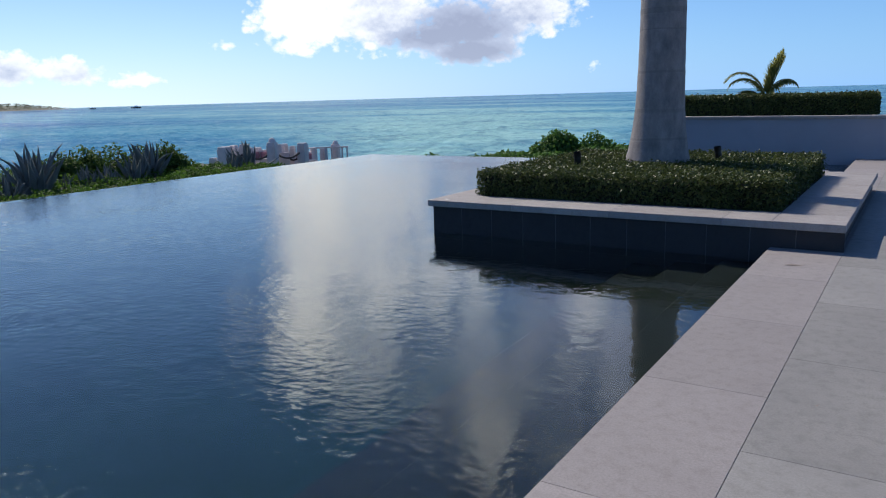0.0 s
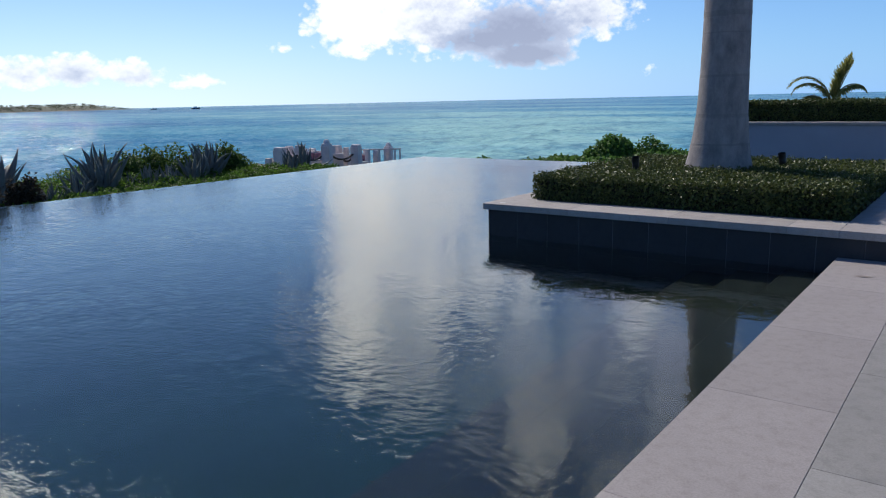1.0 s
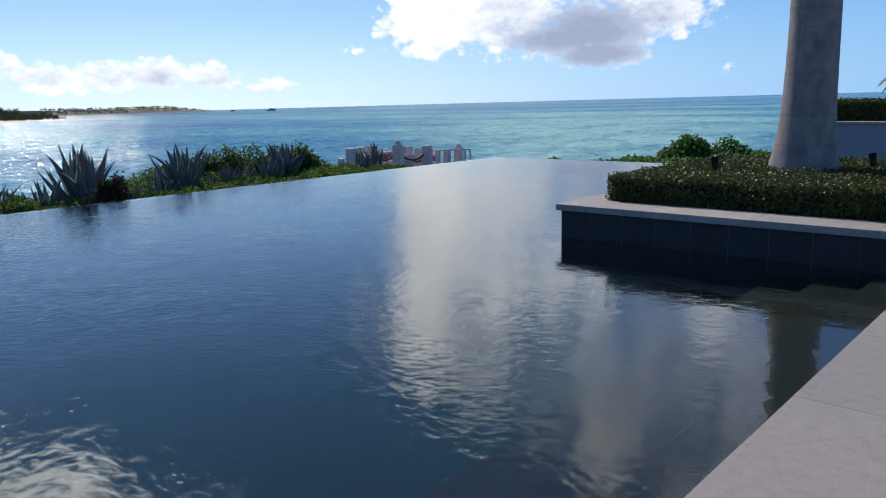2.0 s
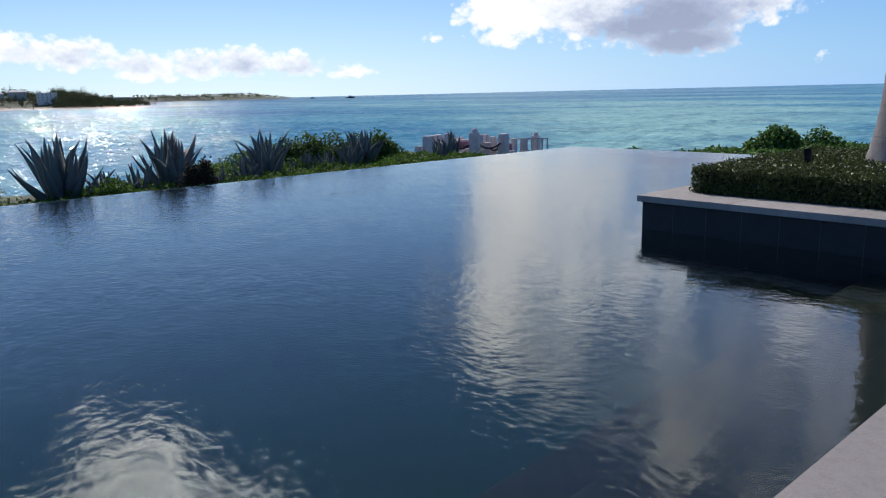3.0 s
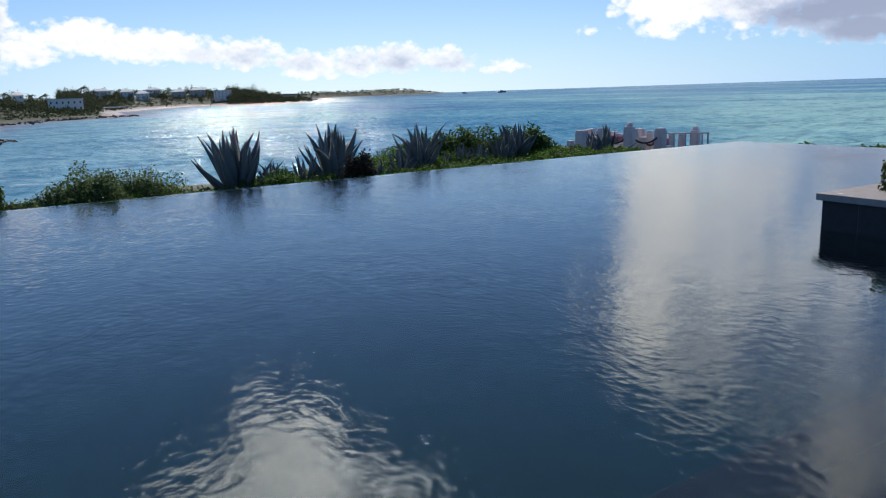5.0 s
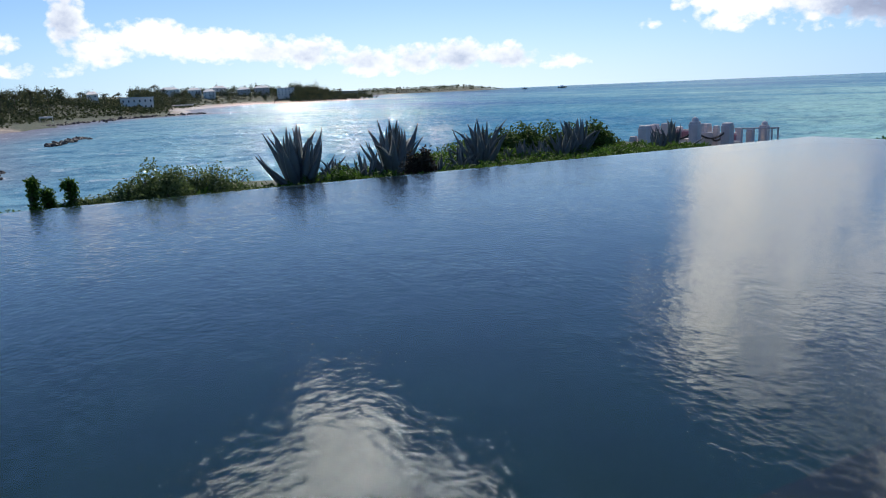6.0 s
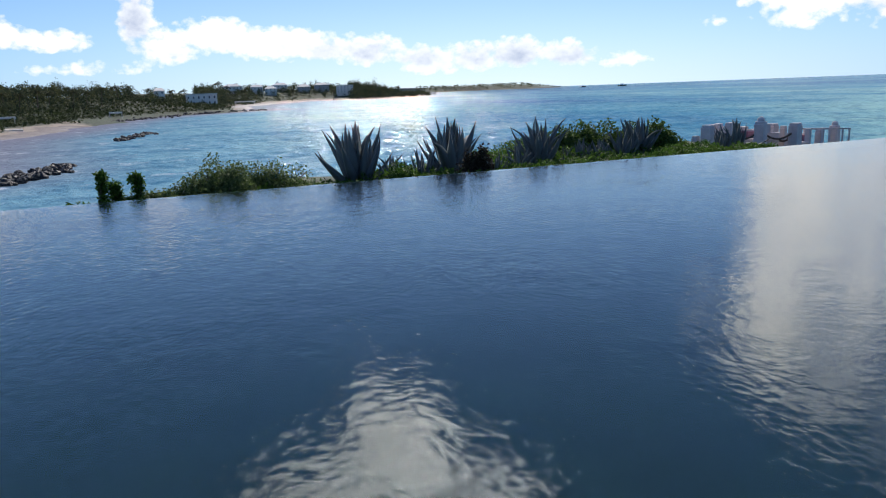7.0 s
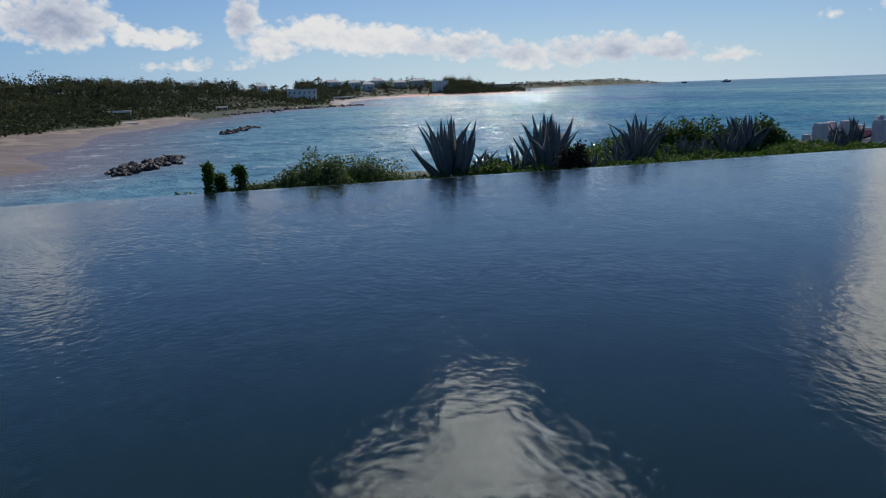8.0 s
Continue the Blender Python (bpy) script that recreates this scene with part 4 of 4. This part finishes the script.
def ground_cover():
    """Low creeping plants along the overflow edges."""
    rng = np.random.default_rng(50)
    n = 90000
    y = rng.uniform(-3.9, 18.0, n)
    reach = 1.6 + np.clip(y, 0, 9) * 0.75 - np.clip(y - 9, 0, 9) * 0.55
    off = rng.uniform(0, 1, n) * reach
    x = -12.8 - off
    top = -0.42 + 0.035 * off * np.clip((y - 7.0) / 3, 0, 1) + 0.14 * wob(x, y, 1.7) + 0.12 * wob(x, y, 4.6, 2.0) - np.clip(y - 8.5, 0, 9) * 0.055
    z = top - rng.uniform(0, 1, n) ** 2 * 0.4
    p = np.stack([x, y, z], 1)
    q = np.tile([[0.1, 0, 1.0]], (n, 1))
    me = leaves("ground_cover", p, q, 0.11, 0.045, rng, 0.9)
    ob = part("ground_cover", me, M_COVER, None, "low green creeping plants along the pool's overflow edge")
    return tagged(ob, category="ground cover", kind="stuff")


ground_cover()


def far_scrub():
    """Beach scrub below the far end of the pool."""
    rng = np.random.default_rng(51)
    n = 19000
    x = rng.uniform(-26, -1.5, n)
    y = 33.0 + rng.uniform(0, 5, n)
    lift = np.interp(x, [-25.9, -25.6, -25.0, -24.7, -22.8, -22.3, -20.5, -19, -17, -12, -2], [0, 1.1, 1.15, 0, 0.1, 1.12, 1.25, 1.45, 1.65, 2.0, 2.1]) + 0.22 * wob(x, y, 1.2) + 0.1 * wob(x, y, 3.1)
    z = -3.4 + rng.uniform(0.3, 1, n) ** 0.4 * np.maximum(lift, 0.1)
    me = leaves("beach_scrub", np.stack([x, y, z], 1), np.tile([[0, -0.4, 1.0]], (n, 1)), 0.22, 0.14, rng, 0.8)
    ob = part("beach_scrub", me, M_GRAPE, None, "low bright green beach scrub beyond the pool")
    return tagged(ob, category="scrub", kind="stuff")


far_scrub()
shrub("sea_grape", -15.8, 35.6, -3.4, 2.6, 2.0, 3.3, 13000, 0.22, M_GRAPE, 61, "rounded sea grape bush with large bright green leaves", lumps=9)
shrub("sea_grape", -13.9, 36.0, -3.4, 2.1, 1.6, 3.05, 8000, 0.21, M_GRAPE, 62, "small sea grape bush with large bright green leaves", lumps=6)


# ---- beach terrace with white posts ----
def post(x, y, w, top, seed, round_cap=True):
    p = empty("terrace_post", x, y, -3.5, 8 + seed * 7, "chunky white rendered post with a stepped cap", "post", "beach terrace posts")
    h = top + 3.24
    w = w * 1.1
    part("shaft", box(-w / 2, w / 2, -w / 2, w / 2, 0, h - 0.16, 0.02, 2), M_POST, p)
    if round_cap and seed == 2 and w > 0.5:
        ball = bmesh.new()
        bmesh.ops.create_uvsphere(ball, u_segments=16, v_segments=10, radius=w * 0.36, matrix=Matrix.Translation((0, 0, h + 0.04 + w * 0.16)))
        part("finial", ball, M_POST, p, "round white stone ball")
    part("cap", merge([box(-w * 0.53, w * 0.53, -w * 0.53, w * 0.53, h - 0.17, h - 0.1, 0.03, 3), box(-w * 0.47, w * 0.47, -w * 0.47, w * 0.47, h - 0.14, h + 0.06, w * 0.19, 4)]), M_POST, p, "stepped white cap")
    return x, y, h - 3.5


def rope(a, b, sag):
    pts = []
    for i in range(13):
        s = i / 12
        pts.append((a[0] + (b[0] - a[0]) * s, a[1] + (b[1] - a[1]) * s, a[2] + (b[2] - a[2]) * s - sag * 4 * s * (1 - s)))
    ob = part("rope", tube(pts, 0.06, 6), M_ROPE, None, "thick dark rope hanging between white posts")
    return tagged(ob, category="rope", group="terrace ropes")


def terrace_front():
    spots = []
    # turn, distance, width, top
    for k, (az, dist, w, top) in enumerate(((49.4, 45, 0.32, -1.45), (48.6, 45, 0.5, -0.85), (47.9, 48, 0.4, -0.95), (47.1, 46, 0.42, -0.8), (46.2, 49, 0.36, -1.2), (45.1, 46.5, 0.5, -0.78), (44.3, 49, 0.4, -1.05),
                                        (42.9, 48, 0.5, -0.98), (42.1, 52, 0.26, -1.55), (46.75, 47.5, 0.3, -1.12), (44.75, 47.8, 0.34, -0.98), (43.65, 49, 0.3, -1.2), (48.2, 46.5, 0.34, -0.92), (41.4, 53, 0.36, -1.7), (40.5, 54, 0.5, -1.5))):
        x, y = along(az, dist)
        spots.append(post(x, y, w, top, k % 3))
    for i, j, s in ((5, 7, 0.5), (3, 5, 0.5), (6, 7, 0.6), (1, 3, 0.35), (4, 6, 0.45)):
        a, b = spots[i], spots[j]
        rope((a[0], a[1], a[2] - 0.45), (b[0], b[1], b[2] - 0.35), s)
    for az, dist, w, h, label in ((46.4, 47.5, 2.2, 1.5, "white"), (45.0, 50, 2.4, 1.15, "white"), (43.2, 52, 2.2, 0.95, "white")):
        x, y = along(az, dist)
        s = empty("outdoor_sofa", x, y, -3.5, 40, "white outdoor sofa with coral cushions on the beach terrace", "sofa", "terrace sofas")
        part("base", box(-w / 2, w / 2, -0.5, 0.5, 0.0, h, 0.06, 2), M_POST, s)
        part("backrest", box(-w / 2, w / 2, 0.36, 0.55, h, h + 0.5, 0.06, 2), M_POST, s)
        for u in (-0.32, -0.02, 0.27):
            part("cushion", box(w * (u - 0.13), w * (u + 0.13), 0.02, 0.34, h, h + 0.4, 0.1, 3), M_PINK, s, "coral red cushion")
    # low parapets closing the gaps between the posts
    for a0, a1, dist, top in ((48.6, 47.1, 46.6, -1.55), (46.9, 45.1, 48.0, -1.6), (45.1, 43.9, 47.6, -1.7)):
        (xa, ya), (xb, yb) = along(a0, dist), along(a1, dist)
        w = math.hypot(xb - xa, yb - ya)
        pw = empty("terrace_parapet", (xa + xb) / 2, (ya + yb) / 2, -3.5, math.degrees(math.atan2(yb - ya, xb - xa)), "low white rendered parapet between terrace posts", "wall", "terrace parapets")
        part("panel", box(-w / 2, w / 2, -0.11, 0.11, 0, top + 3.4, 0.02, 2), M_POST, pw)
        part("cap", box(-w / 2 - 0.02, w / 2 + 0.02, -0.15, 0.15, top + 3.4, top + 3.5, 0.03, 2), M_POST, pw, "rounded white capping")
    x, y = along(41.0, 53)
    r = empty("white_railing", x, y, -3.5, 40, "low white wooden railing on the beach terrace", "railing")
    for k in range(8):
        part("baluster", box(-1.3 + k * 0.36, -1.18 + k * 0.36, -0.04, 0.04, 0, 1.6, 0.01), M_POST, r)
    part("top_rail", box(-1.4, 1.36, -0.06, 0.06, 1.6, 1.7, 0.01), M_POST, r)


terrace_front()


# ---- shore rocks ----
def boulder_mesh(seed):
    bm = bmesh.new()
    bmesh.ops.create_icosphere(bm, subdivisions=2, radius=1.0)
    off = Vector((seed * 7.3, seed * 3.1, 0))
    for v in bm.verts:
        k = 1 + 0.6 * noise.noise(v.co * 1.3 + off) + 0.35 * noise.noise(v.co * 3.1 + off)
        v.co *= k
        v.co.z *= 0.6
    me = bpy.data.meshes.new("boulder")
    bm.to_mesh(me)
    bm.free()
    me.materials.append(M_ROCK)
    return me


BOULDERS = [boulder_mesh(s) for s in range(6)]


def boulders(x0, y0, x1, y1, n, spread, size, seed):
    rng = np.random.default_rng(seed)
    for k in range(n):
        s = (k + 0.5) / n
        w = spread * math.sin(math.pi * (0.12 + 0.76 * s))
        ob = new("boulder", BOULDERS[k % 6])
        sc = size * rng.uniform(0.55, 1.2)
        ob.matrix_world = pose(x0 + (x1 - x0) * s + rng.normal(0, w * 0.5), y0 + (y1 - y0) * s + rng.normal(0, w), SEA + sc * rng.uniform(0.0, 0.4), *rng.uniform(-40, 40, 2), rng.uniform(0, 360)) @ Matrix.Diagonal((sc, sc, sc, 1))
        tagged(ob, "dark wet boulder lying in the shallows", "rock", "shore boulders")


boulders(-69.0, -13.4, -87, -10.4, 150, 1.2, 0.4, 70)
boulders(-262, -9, -318, 13, 60, 4.2, 0.6, 72)
boulders(-318, 13, -354, 52, 55, 4.0, 0.8, 73)
boulders(-134, -6.0, -160, -0.6, 75, 1.2, 0.42, 71)


# ---- houses on the coast ----
HOUSE_SPOTS = []


def house(az, el, dist, width, height, floors, bays, label, roof="flat", mat=None, deep=8.0):
    x, y = along(az, dist)
    z = 1.49 + dist * math.tan(radians(el))
    h = empty("house", x, y, z, az, label, "house", "coastal houses")
    HOUSE_SPOTS.append((az, dist, math.degrees(width * 0.48 / dist)))
    wall = mat or M_CREAM
    part("wall", box(-width / 2, width / 2, 0, deep, -4.0, height), wall, h)
    if roof == "flat":
        part("roof", box(-width / 2 - 0.4, width / 2 + 0.4, -0.4, deep + 0.4, height, height + 0.5, 0.08), M_ROOF, h)
    else:
        w, d, t = width / 2 + 0.6, deep + 0.6, height + min(width, deep) * 0.28
        me = mesh_of("roof", [(-w, -0.6, height), (w, -0.6, height), (w, d, height), (-w, d, height), (-w * 0.45, deep / 2, t), (w * 0.45, deep / 2, t)],
                     [(0, 1, 5, 4), (1, 2, 5), (2, 3, 4, 5), (3, 0, 4), (3, 2, 1, 0)])
        part("roof", me, M_ROOF, h, "pale hipped roof")
    fh, bw = height / floors, width / bays
    for f in range(floors):
        for b in range(bays):
            cx, cz = -width / 2 + (b + 0.5) * bw, f * fh + fh * 0.5
            win = part("window", box(cx - bw * 0.2, cx + bw * 0.2, -0.12, 0.1, cz - fh * 0.27, cz + fh * 0.23), M_CREAM, h)
            part("pane", box(cx - bw * 0.13, cx + bw * 0.13, -0.16, -0.11, cz - fh * 0.21, cz + fh * 0.18), M_DARKWIN, win, "dark window glass")
    return h


house(85.6, -0.52, 452, 17.0, 6.0, 2, 6, "white two-storey house with a flat roof near the beach")
house(83.4, 0.5, 740, 18, 3.0, 1, 6, "white house with a pale roof on the ridge", "hip")
house(81.7, 0.38, 745, 12, 3.4, 1, 4, "white house with a pale hipped roof among trees", "hip")
house(80.0, 0.5, 780, 14, 3.0, 1, 4, "white bungalow with a pale roof on the ridge", "hip")
house(80.7, 0.14, 740, 11, 4.6, 2, 3, "white house with a pale hipped roof among trees", "hip")
house(78.3, 0.2, 775, 13, 4.6, 2, 4, "beige hillside house with a pale roof", "hip", M_BEIGE)
house(77.0, 0.3, 780, 15, 4.4, 2, 4, "beige hillside house with a pale roof", "hip", M_BEIGE)
house(75.3, 0.0, 735, 16, 6.6, 3, 5, "white three-storey house above the bay")
house(88.4, 0.35, 480, 6.0, 2.2, 1, 2, "small white cottage among trees", "hip")


def canopy(az, el, dist, width, depth, height):
    """An open beach shelter: four posts and a flat roof."""
    x, y = along(az, dist)
    z = 1.49 + dist * math.tan(radians(el))
    z -= 0.4 * height
    c = empty("beach_canopy", x, y, z, az, "low white flat-roofed beach canopy on posts", "canopy", "beach canopies")
    part("roof", box(-width / 2, width / 2, -depth / 2, depth / 2, height - 0.55, height, 0.05), M_CREAM, c, "flat white roof")
    for px in (-0.45, 0.45):
        for py in (-0.4, 0.4):
            part("post", box(px * width - 0.1, px * width + 0.1, py * depth - 0.1, py * depth + 0.1, -3.0, height - 0.3), M_CREAM, c)


canopy(98.4, -0.95, 235, 7.5, 4.0, 1.5)
canopy(97.7, -1.75, 200, 3.6, 3.0, 1.0)
canopy(91.4, -0.85, 300, 4.5, 3.0, 1.1)
canopy(82.6, -0.5, 505, 13.0, 5.0, 2.3)
canopy(86.9, -0.45, 470, 8.0, 4.0, 1.6)
canopy(88.9, -0.3, 420, 5.0, 4.0, 1.4)


# ---- woods along the coast ----
def woods():
    rng = np.random.default_rng(80)
    ps, ns, sizes = [], [], []
    # turn from, to; distance from, to; inland from, to; trees; heights
    for a0, a1, d0, d1, i0, i1, want, h0, h1 in ((84, 113, 140, 520, 24, 170, 1300, 2.6, 7.4), (74, 86, 430, 900, 15, 120, 1200, 3.5, 8.0), (67.6, 75, 600, 900, 3, 120, 900, 7.0, 12.5), (57.0, 70, 1000, 1900, 1, 110, 1100, 2.8, 5.0)):
        count, tries = 0, 0
        while count < want and tries < 60:
            tries += 1
            az = rng.uniform(a0, a1, 3000)
            dist = np.exp(rng.uniform(math.log(d0), math.log(d1), 3000))
            x, y = 0.7 - np.sin(np.radians(az)) * dist, -2.5 + np.cos(np.radians(az)) * dist
            z, d = coast_height(x, y)
            keep = (d > i0) & (d < i1)
            for k in np.nonzero(keep)[0]:
                if count >= want:
                    break
                count += 1
                h = (h0 + (h1 - h0) * rng.uniform() ** 1.6 * (1.6 if rng.uniform() < 0.2 else 1.0)) * min(1.0, 0.25 + (d[k] - i0) / 45)
                if any(abs(az[k] - ha) < half and hd - 190 < dist[k] < hd + 4 for ha, hd, half in HOUSE_SPOTS):
                    h *= 0.7   # gardens kept low before the houses
                r = min(h, 5.0) * rng.uniform(0.38, 0.75)
                m = 100
                v = rng.normal(0, 1, (m, 3))
                v /= np.linalg.norm(v, axis=1, keepdims=True)
                v *= rng.uniform(0.5, 1.0, (m, 1))
                lobes = 1 + 0.35 * np.sin(v[:, :1] * 5 + k) * np.cos(v[:, 1:2] * 4)
                up = rng.uniform(0.5, 0.72)   # crown's middle; some trees show bare stems
                ps.append(np.array([x[k], y[k], z[k] + h * up]) + v * lobes * np.array([r, r, h * (1.02 - up)]))
                ns.append(v)
                sizes.append(np.full(m, min(h, 5.0) * 0.155))
    p, q, s = np.concatenate(ps), np.concatenate(ns), np.concatenate(sizes)
    me = leaves("woods", p, q, s[:, None], s[:, None] * 0.7, rng, 0.5)
    ob = part("woods", me, M_WOODS, None, "dense dark green trees and scrub along the coast")
    return tagged(ob, category="woods", kind="stuff")


woods()


def scrub_edge():
    """Low scrub between the beach and the trees."""
    rng = np.random.default_rng(81)
    n = 90000
    az = rng.uniform(76, 112, n)
    dist = np.exp(rng.uniform(math.log(110), math.log(600), n))
    x, y = 0.7 - np.sin(np.radians(az)) * dist, -2.5 + np.cos(np.radians(az)) * dist
    z, d = coast_height(x, y)
    keep = (d > 12 + 4 * wob(x, y, 0.15)) & (d < 70)
    x, y, z, dist = x[keep], y[keep], z[keep], dist[keep]
    lift = rng.uniform(0, 1, len(x)) * (0.9 + 0.9 * (wob(x, y, 0.2) + 0.6))
    s = 0.5 + dist / 420
    me = leaves("coast_scrub", np.stack([x, y, z + np.maximum(lift, 0)], 1), np.tile([[0.4, 0, 1.0]], (len(x), 1)), s[:, None], s[:, None] * 0.6, rng, 0.6)
    return tagged(part("coast_scrub", me, M_SCRUB, None, "low olive-green scrub behind the beach"), category="scrub", kind="stuff")


scrub_edge()


def coconut_palm(rng):
    """A tall palm: a leaning stem and a mop of arching fronds in one crown."""
    p = empty("coconut_palm", 0, 0, 0, 0, "tall coconut palm standing among the coastal trees", "palm tree", "coast palms")
    part("trunk", tube([(0, 0, -1.0), (0.15, 0, 2.5), (0.5, 0.1, 5.0), (0.9, 0.1, 7.0)], [0.22, 0.17, 0.14, 0.12], 7), M_STEM, p)
    verts, quads = [], []
    for k in range(15):
        a, e = radians(k * 137.5), radians(rng.uniform(-15, 75))
        q = Vector((0.9, 0.1, 7.0))
        for i in range(8):
            d = Vector((math.cos(a) * math.cos(e), math.sin(a) * math.cos(e), math.sin(e)))
            nx = q + d * 0.4
            side = Vector((-math.sin(a), math.cos(a), 0))
            for sg in (-1, 1):
                ln = 0.75 * (1 - 0.08 * i)
                w = side * sg * 0.8 + d * 0.5 + Vector((0, 0, -0.35))
                for h in (0.0, 0.5):
                    r = q.lerp(nx, h)
                    b = len(verts)
                    verts += [r, r + d * 0.16, r + d * 0.1 + w * ln, r - d * 0.02 + w * ln * 0.9]
                    quads.append((b, b + 1, b + 2, b + 3))
            q = nx
            e -= radians(13)
    tagged(part("crown", mesh_of("crown", verts, quads), M_FAR, p), kind="stuff")
    return p


def coast_palms():
    rng = np.random.default_rng(83)
    first = None
    # turn, distance, height
    for az, dist, h in ((106.5, 230, 7.5), (104.8, 250, 7.0), (103.2, 255, 8.4), (101.7, 270, 6.6), (100.6, 262, 7.4), (99.1, 290, 7.9), (98.0, 300, 6.8), (97.2, 285, 7.4), (96.1, 310, 8.3), (95.4, 325, 7.2), (94.0, 330, 7.9),
                        (93.1, 345, 7.0), (92.2, 350, 8.2), (91.1, 370, 7.4), (90.3, 380, 8.0), (89.2, 400, 7.6), (87.6, 420, 8.6), (86.7, 480, 9.4), (84.3, 640, 14.5), (83.9, 660, 11.0), (82.5, 640, 10.0), (79.2, 690, 10.5), (76.2, 690, 10.0), (73.0, 720, 11.0), (71.4, 720, 9.5)):
        x, y = along(az, dist)
        z = float(coast_height(np.array([x]), np.array([y]))[0][0])
        if first is None:
            first = p = coconut_palm(rng)
            p.matrix_world = pose(x, y, z, 0, 0, 40) @ Matrix.Diagonal((h / 7.9,) * 3 + (1,))
        else:
            copy_thing(first, pose(x, y, z, 0, 0, rng.uniform(0, 360)) @ Matrix.Diagonal((h / 7.9,) * 3 + (1,)))


coast_palms()


# ---- boats far out ----
def boat(az, dist, length):
    x, y = -math.sin(radians(az)) * dist, math.cos(radians(az)) * dist
    b = empty("boat", x, y, SEA, az + 20, "small dark motor boat far out at sea", "boat", "distant boats")
    v, f, n = [], [], 8
    for i in range(n + 1):
        s = i / n
        w = length * 0.16 * math.sin(math.pi * (0.25 + 0.75 * s)) ** 0.7 if s < 1 else 0.02
        hgt = length * (0.1 + 0.05 * s)
        v += [(length * (s - 0.5), -w, hgt), (length * (s - 0.5), -w * 0.5, -0.3), (length * (s - 0.5), w * 0.5, -0.3), (length * (s - 0.5), w, hgt)]
    for i in range(n):
        for k in range(4):
            f.append((i * 4 + k, i * 4 + (k + 1) % 4, i * 4 + 4 + (k + 1) % 4, i * 4 + 4 + k))
    part("hull", mesh_of("hull", v, f), M_ROCK, b)
    part("cabin", box(-length * 0.2, length * 0.12, -length * 0.1, length * 0.1, length * 0.1, length * 0.26, 0.1), M_WHITE, b, "pale cabin")


boat(57.6, 1450, 11)
boat(54.8, 1300, 15)


# ---- small things on the stone ----
def fallen_leaf(x, y, z, rz, size, mat, name, label):
    v = [(-size / 2, 0, 0.002), (-size * 0.15, size * 0.17, size * 0.03), (size / 2, 0, 0.003), (-size * 0.15, -size * 0.17, size * 0.02), (0, 0, 0.001)]
    ob = part(name, mesh_of(name, v, [(0, 4, 1), (4, 2, 1), (0, 3, 4), (4, 3, 2)]), mat, None, label)
    ob.matrix_world = pose(x, y, z + 0.002, 0, 0, rz)
    return tagged(ob, category="leaf")


fallen_leaf(-3.72, 5.24, PZ, 40, 0.09, M_PALE, "fallen_petal", "small pale fallen petal on the planter coping")
fallen_leaf(0.3, 4.45, 0, 10, 0.16, M_DRY, "fallen_leaf", "dry brown fallen leaf on the pool deck")
fallen_leaf(0.83, 1.37, 0, 70, 0.035, M_DRY, "fallen_leaf", "tiny dry fallen leaf on the pool deck")


# ---- deck paving, piece by piece ----
def paving():
    ln, wd, g = 1.295, 0.61, 0.002
    kinds = {}

    def stone(w, l):
        key = (round(w, 3), round(l, 3))
        if key not in kinds:
            bm = box(0, w, 0, l, -0.045, 0, 0.0018)
            me = bpy.data.meshes.new("paver")
            bm.to_mesh(me)
            bm.free()
            me.materials.append(M_EDGE if w > wd else M_PAVER)
            kinds[key] = me
        return kinds[key]

    edge = 0.018   # the first row hangs over the water
    for c in range(10):
        x0, w = (c * wd, wd - g) if c else (-edge, wd + edge - g)
        y = 0.07 - 11 * ln + (ln / 2 if c % 2 else 0)
        while y < YWALL - 0.05:
            a, e = y, min(y + ln, YWALL + 0.03)
            if c == 0 and a < PY1 and e > PY0:   # the planter stands on this row
                if a < PY0:
                    e = PY0 + 0.045
                elif e > PY1:
                    a = PY1 - 0.045
                else:
                    a = e
            if e - a > 0.05 and y > YN - 0.5:
                part("paver", stone(w, e - a - g), None, slab, at=pose(x0, a, 0))
            y += ln


paving()
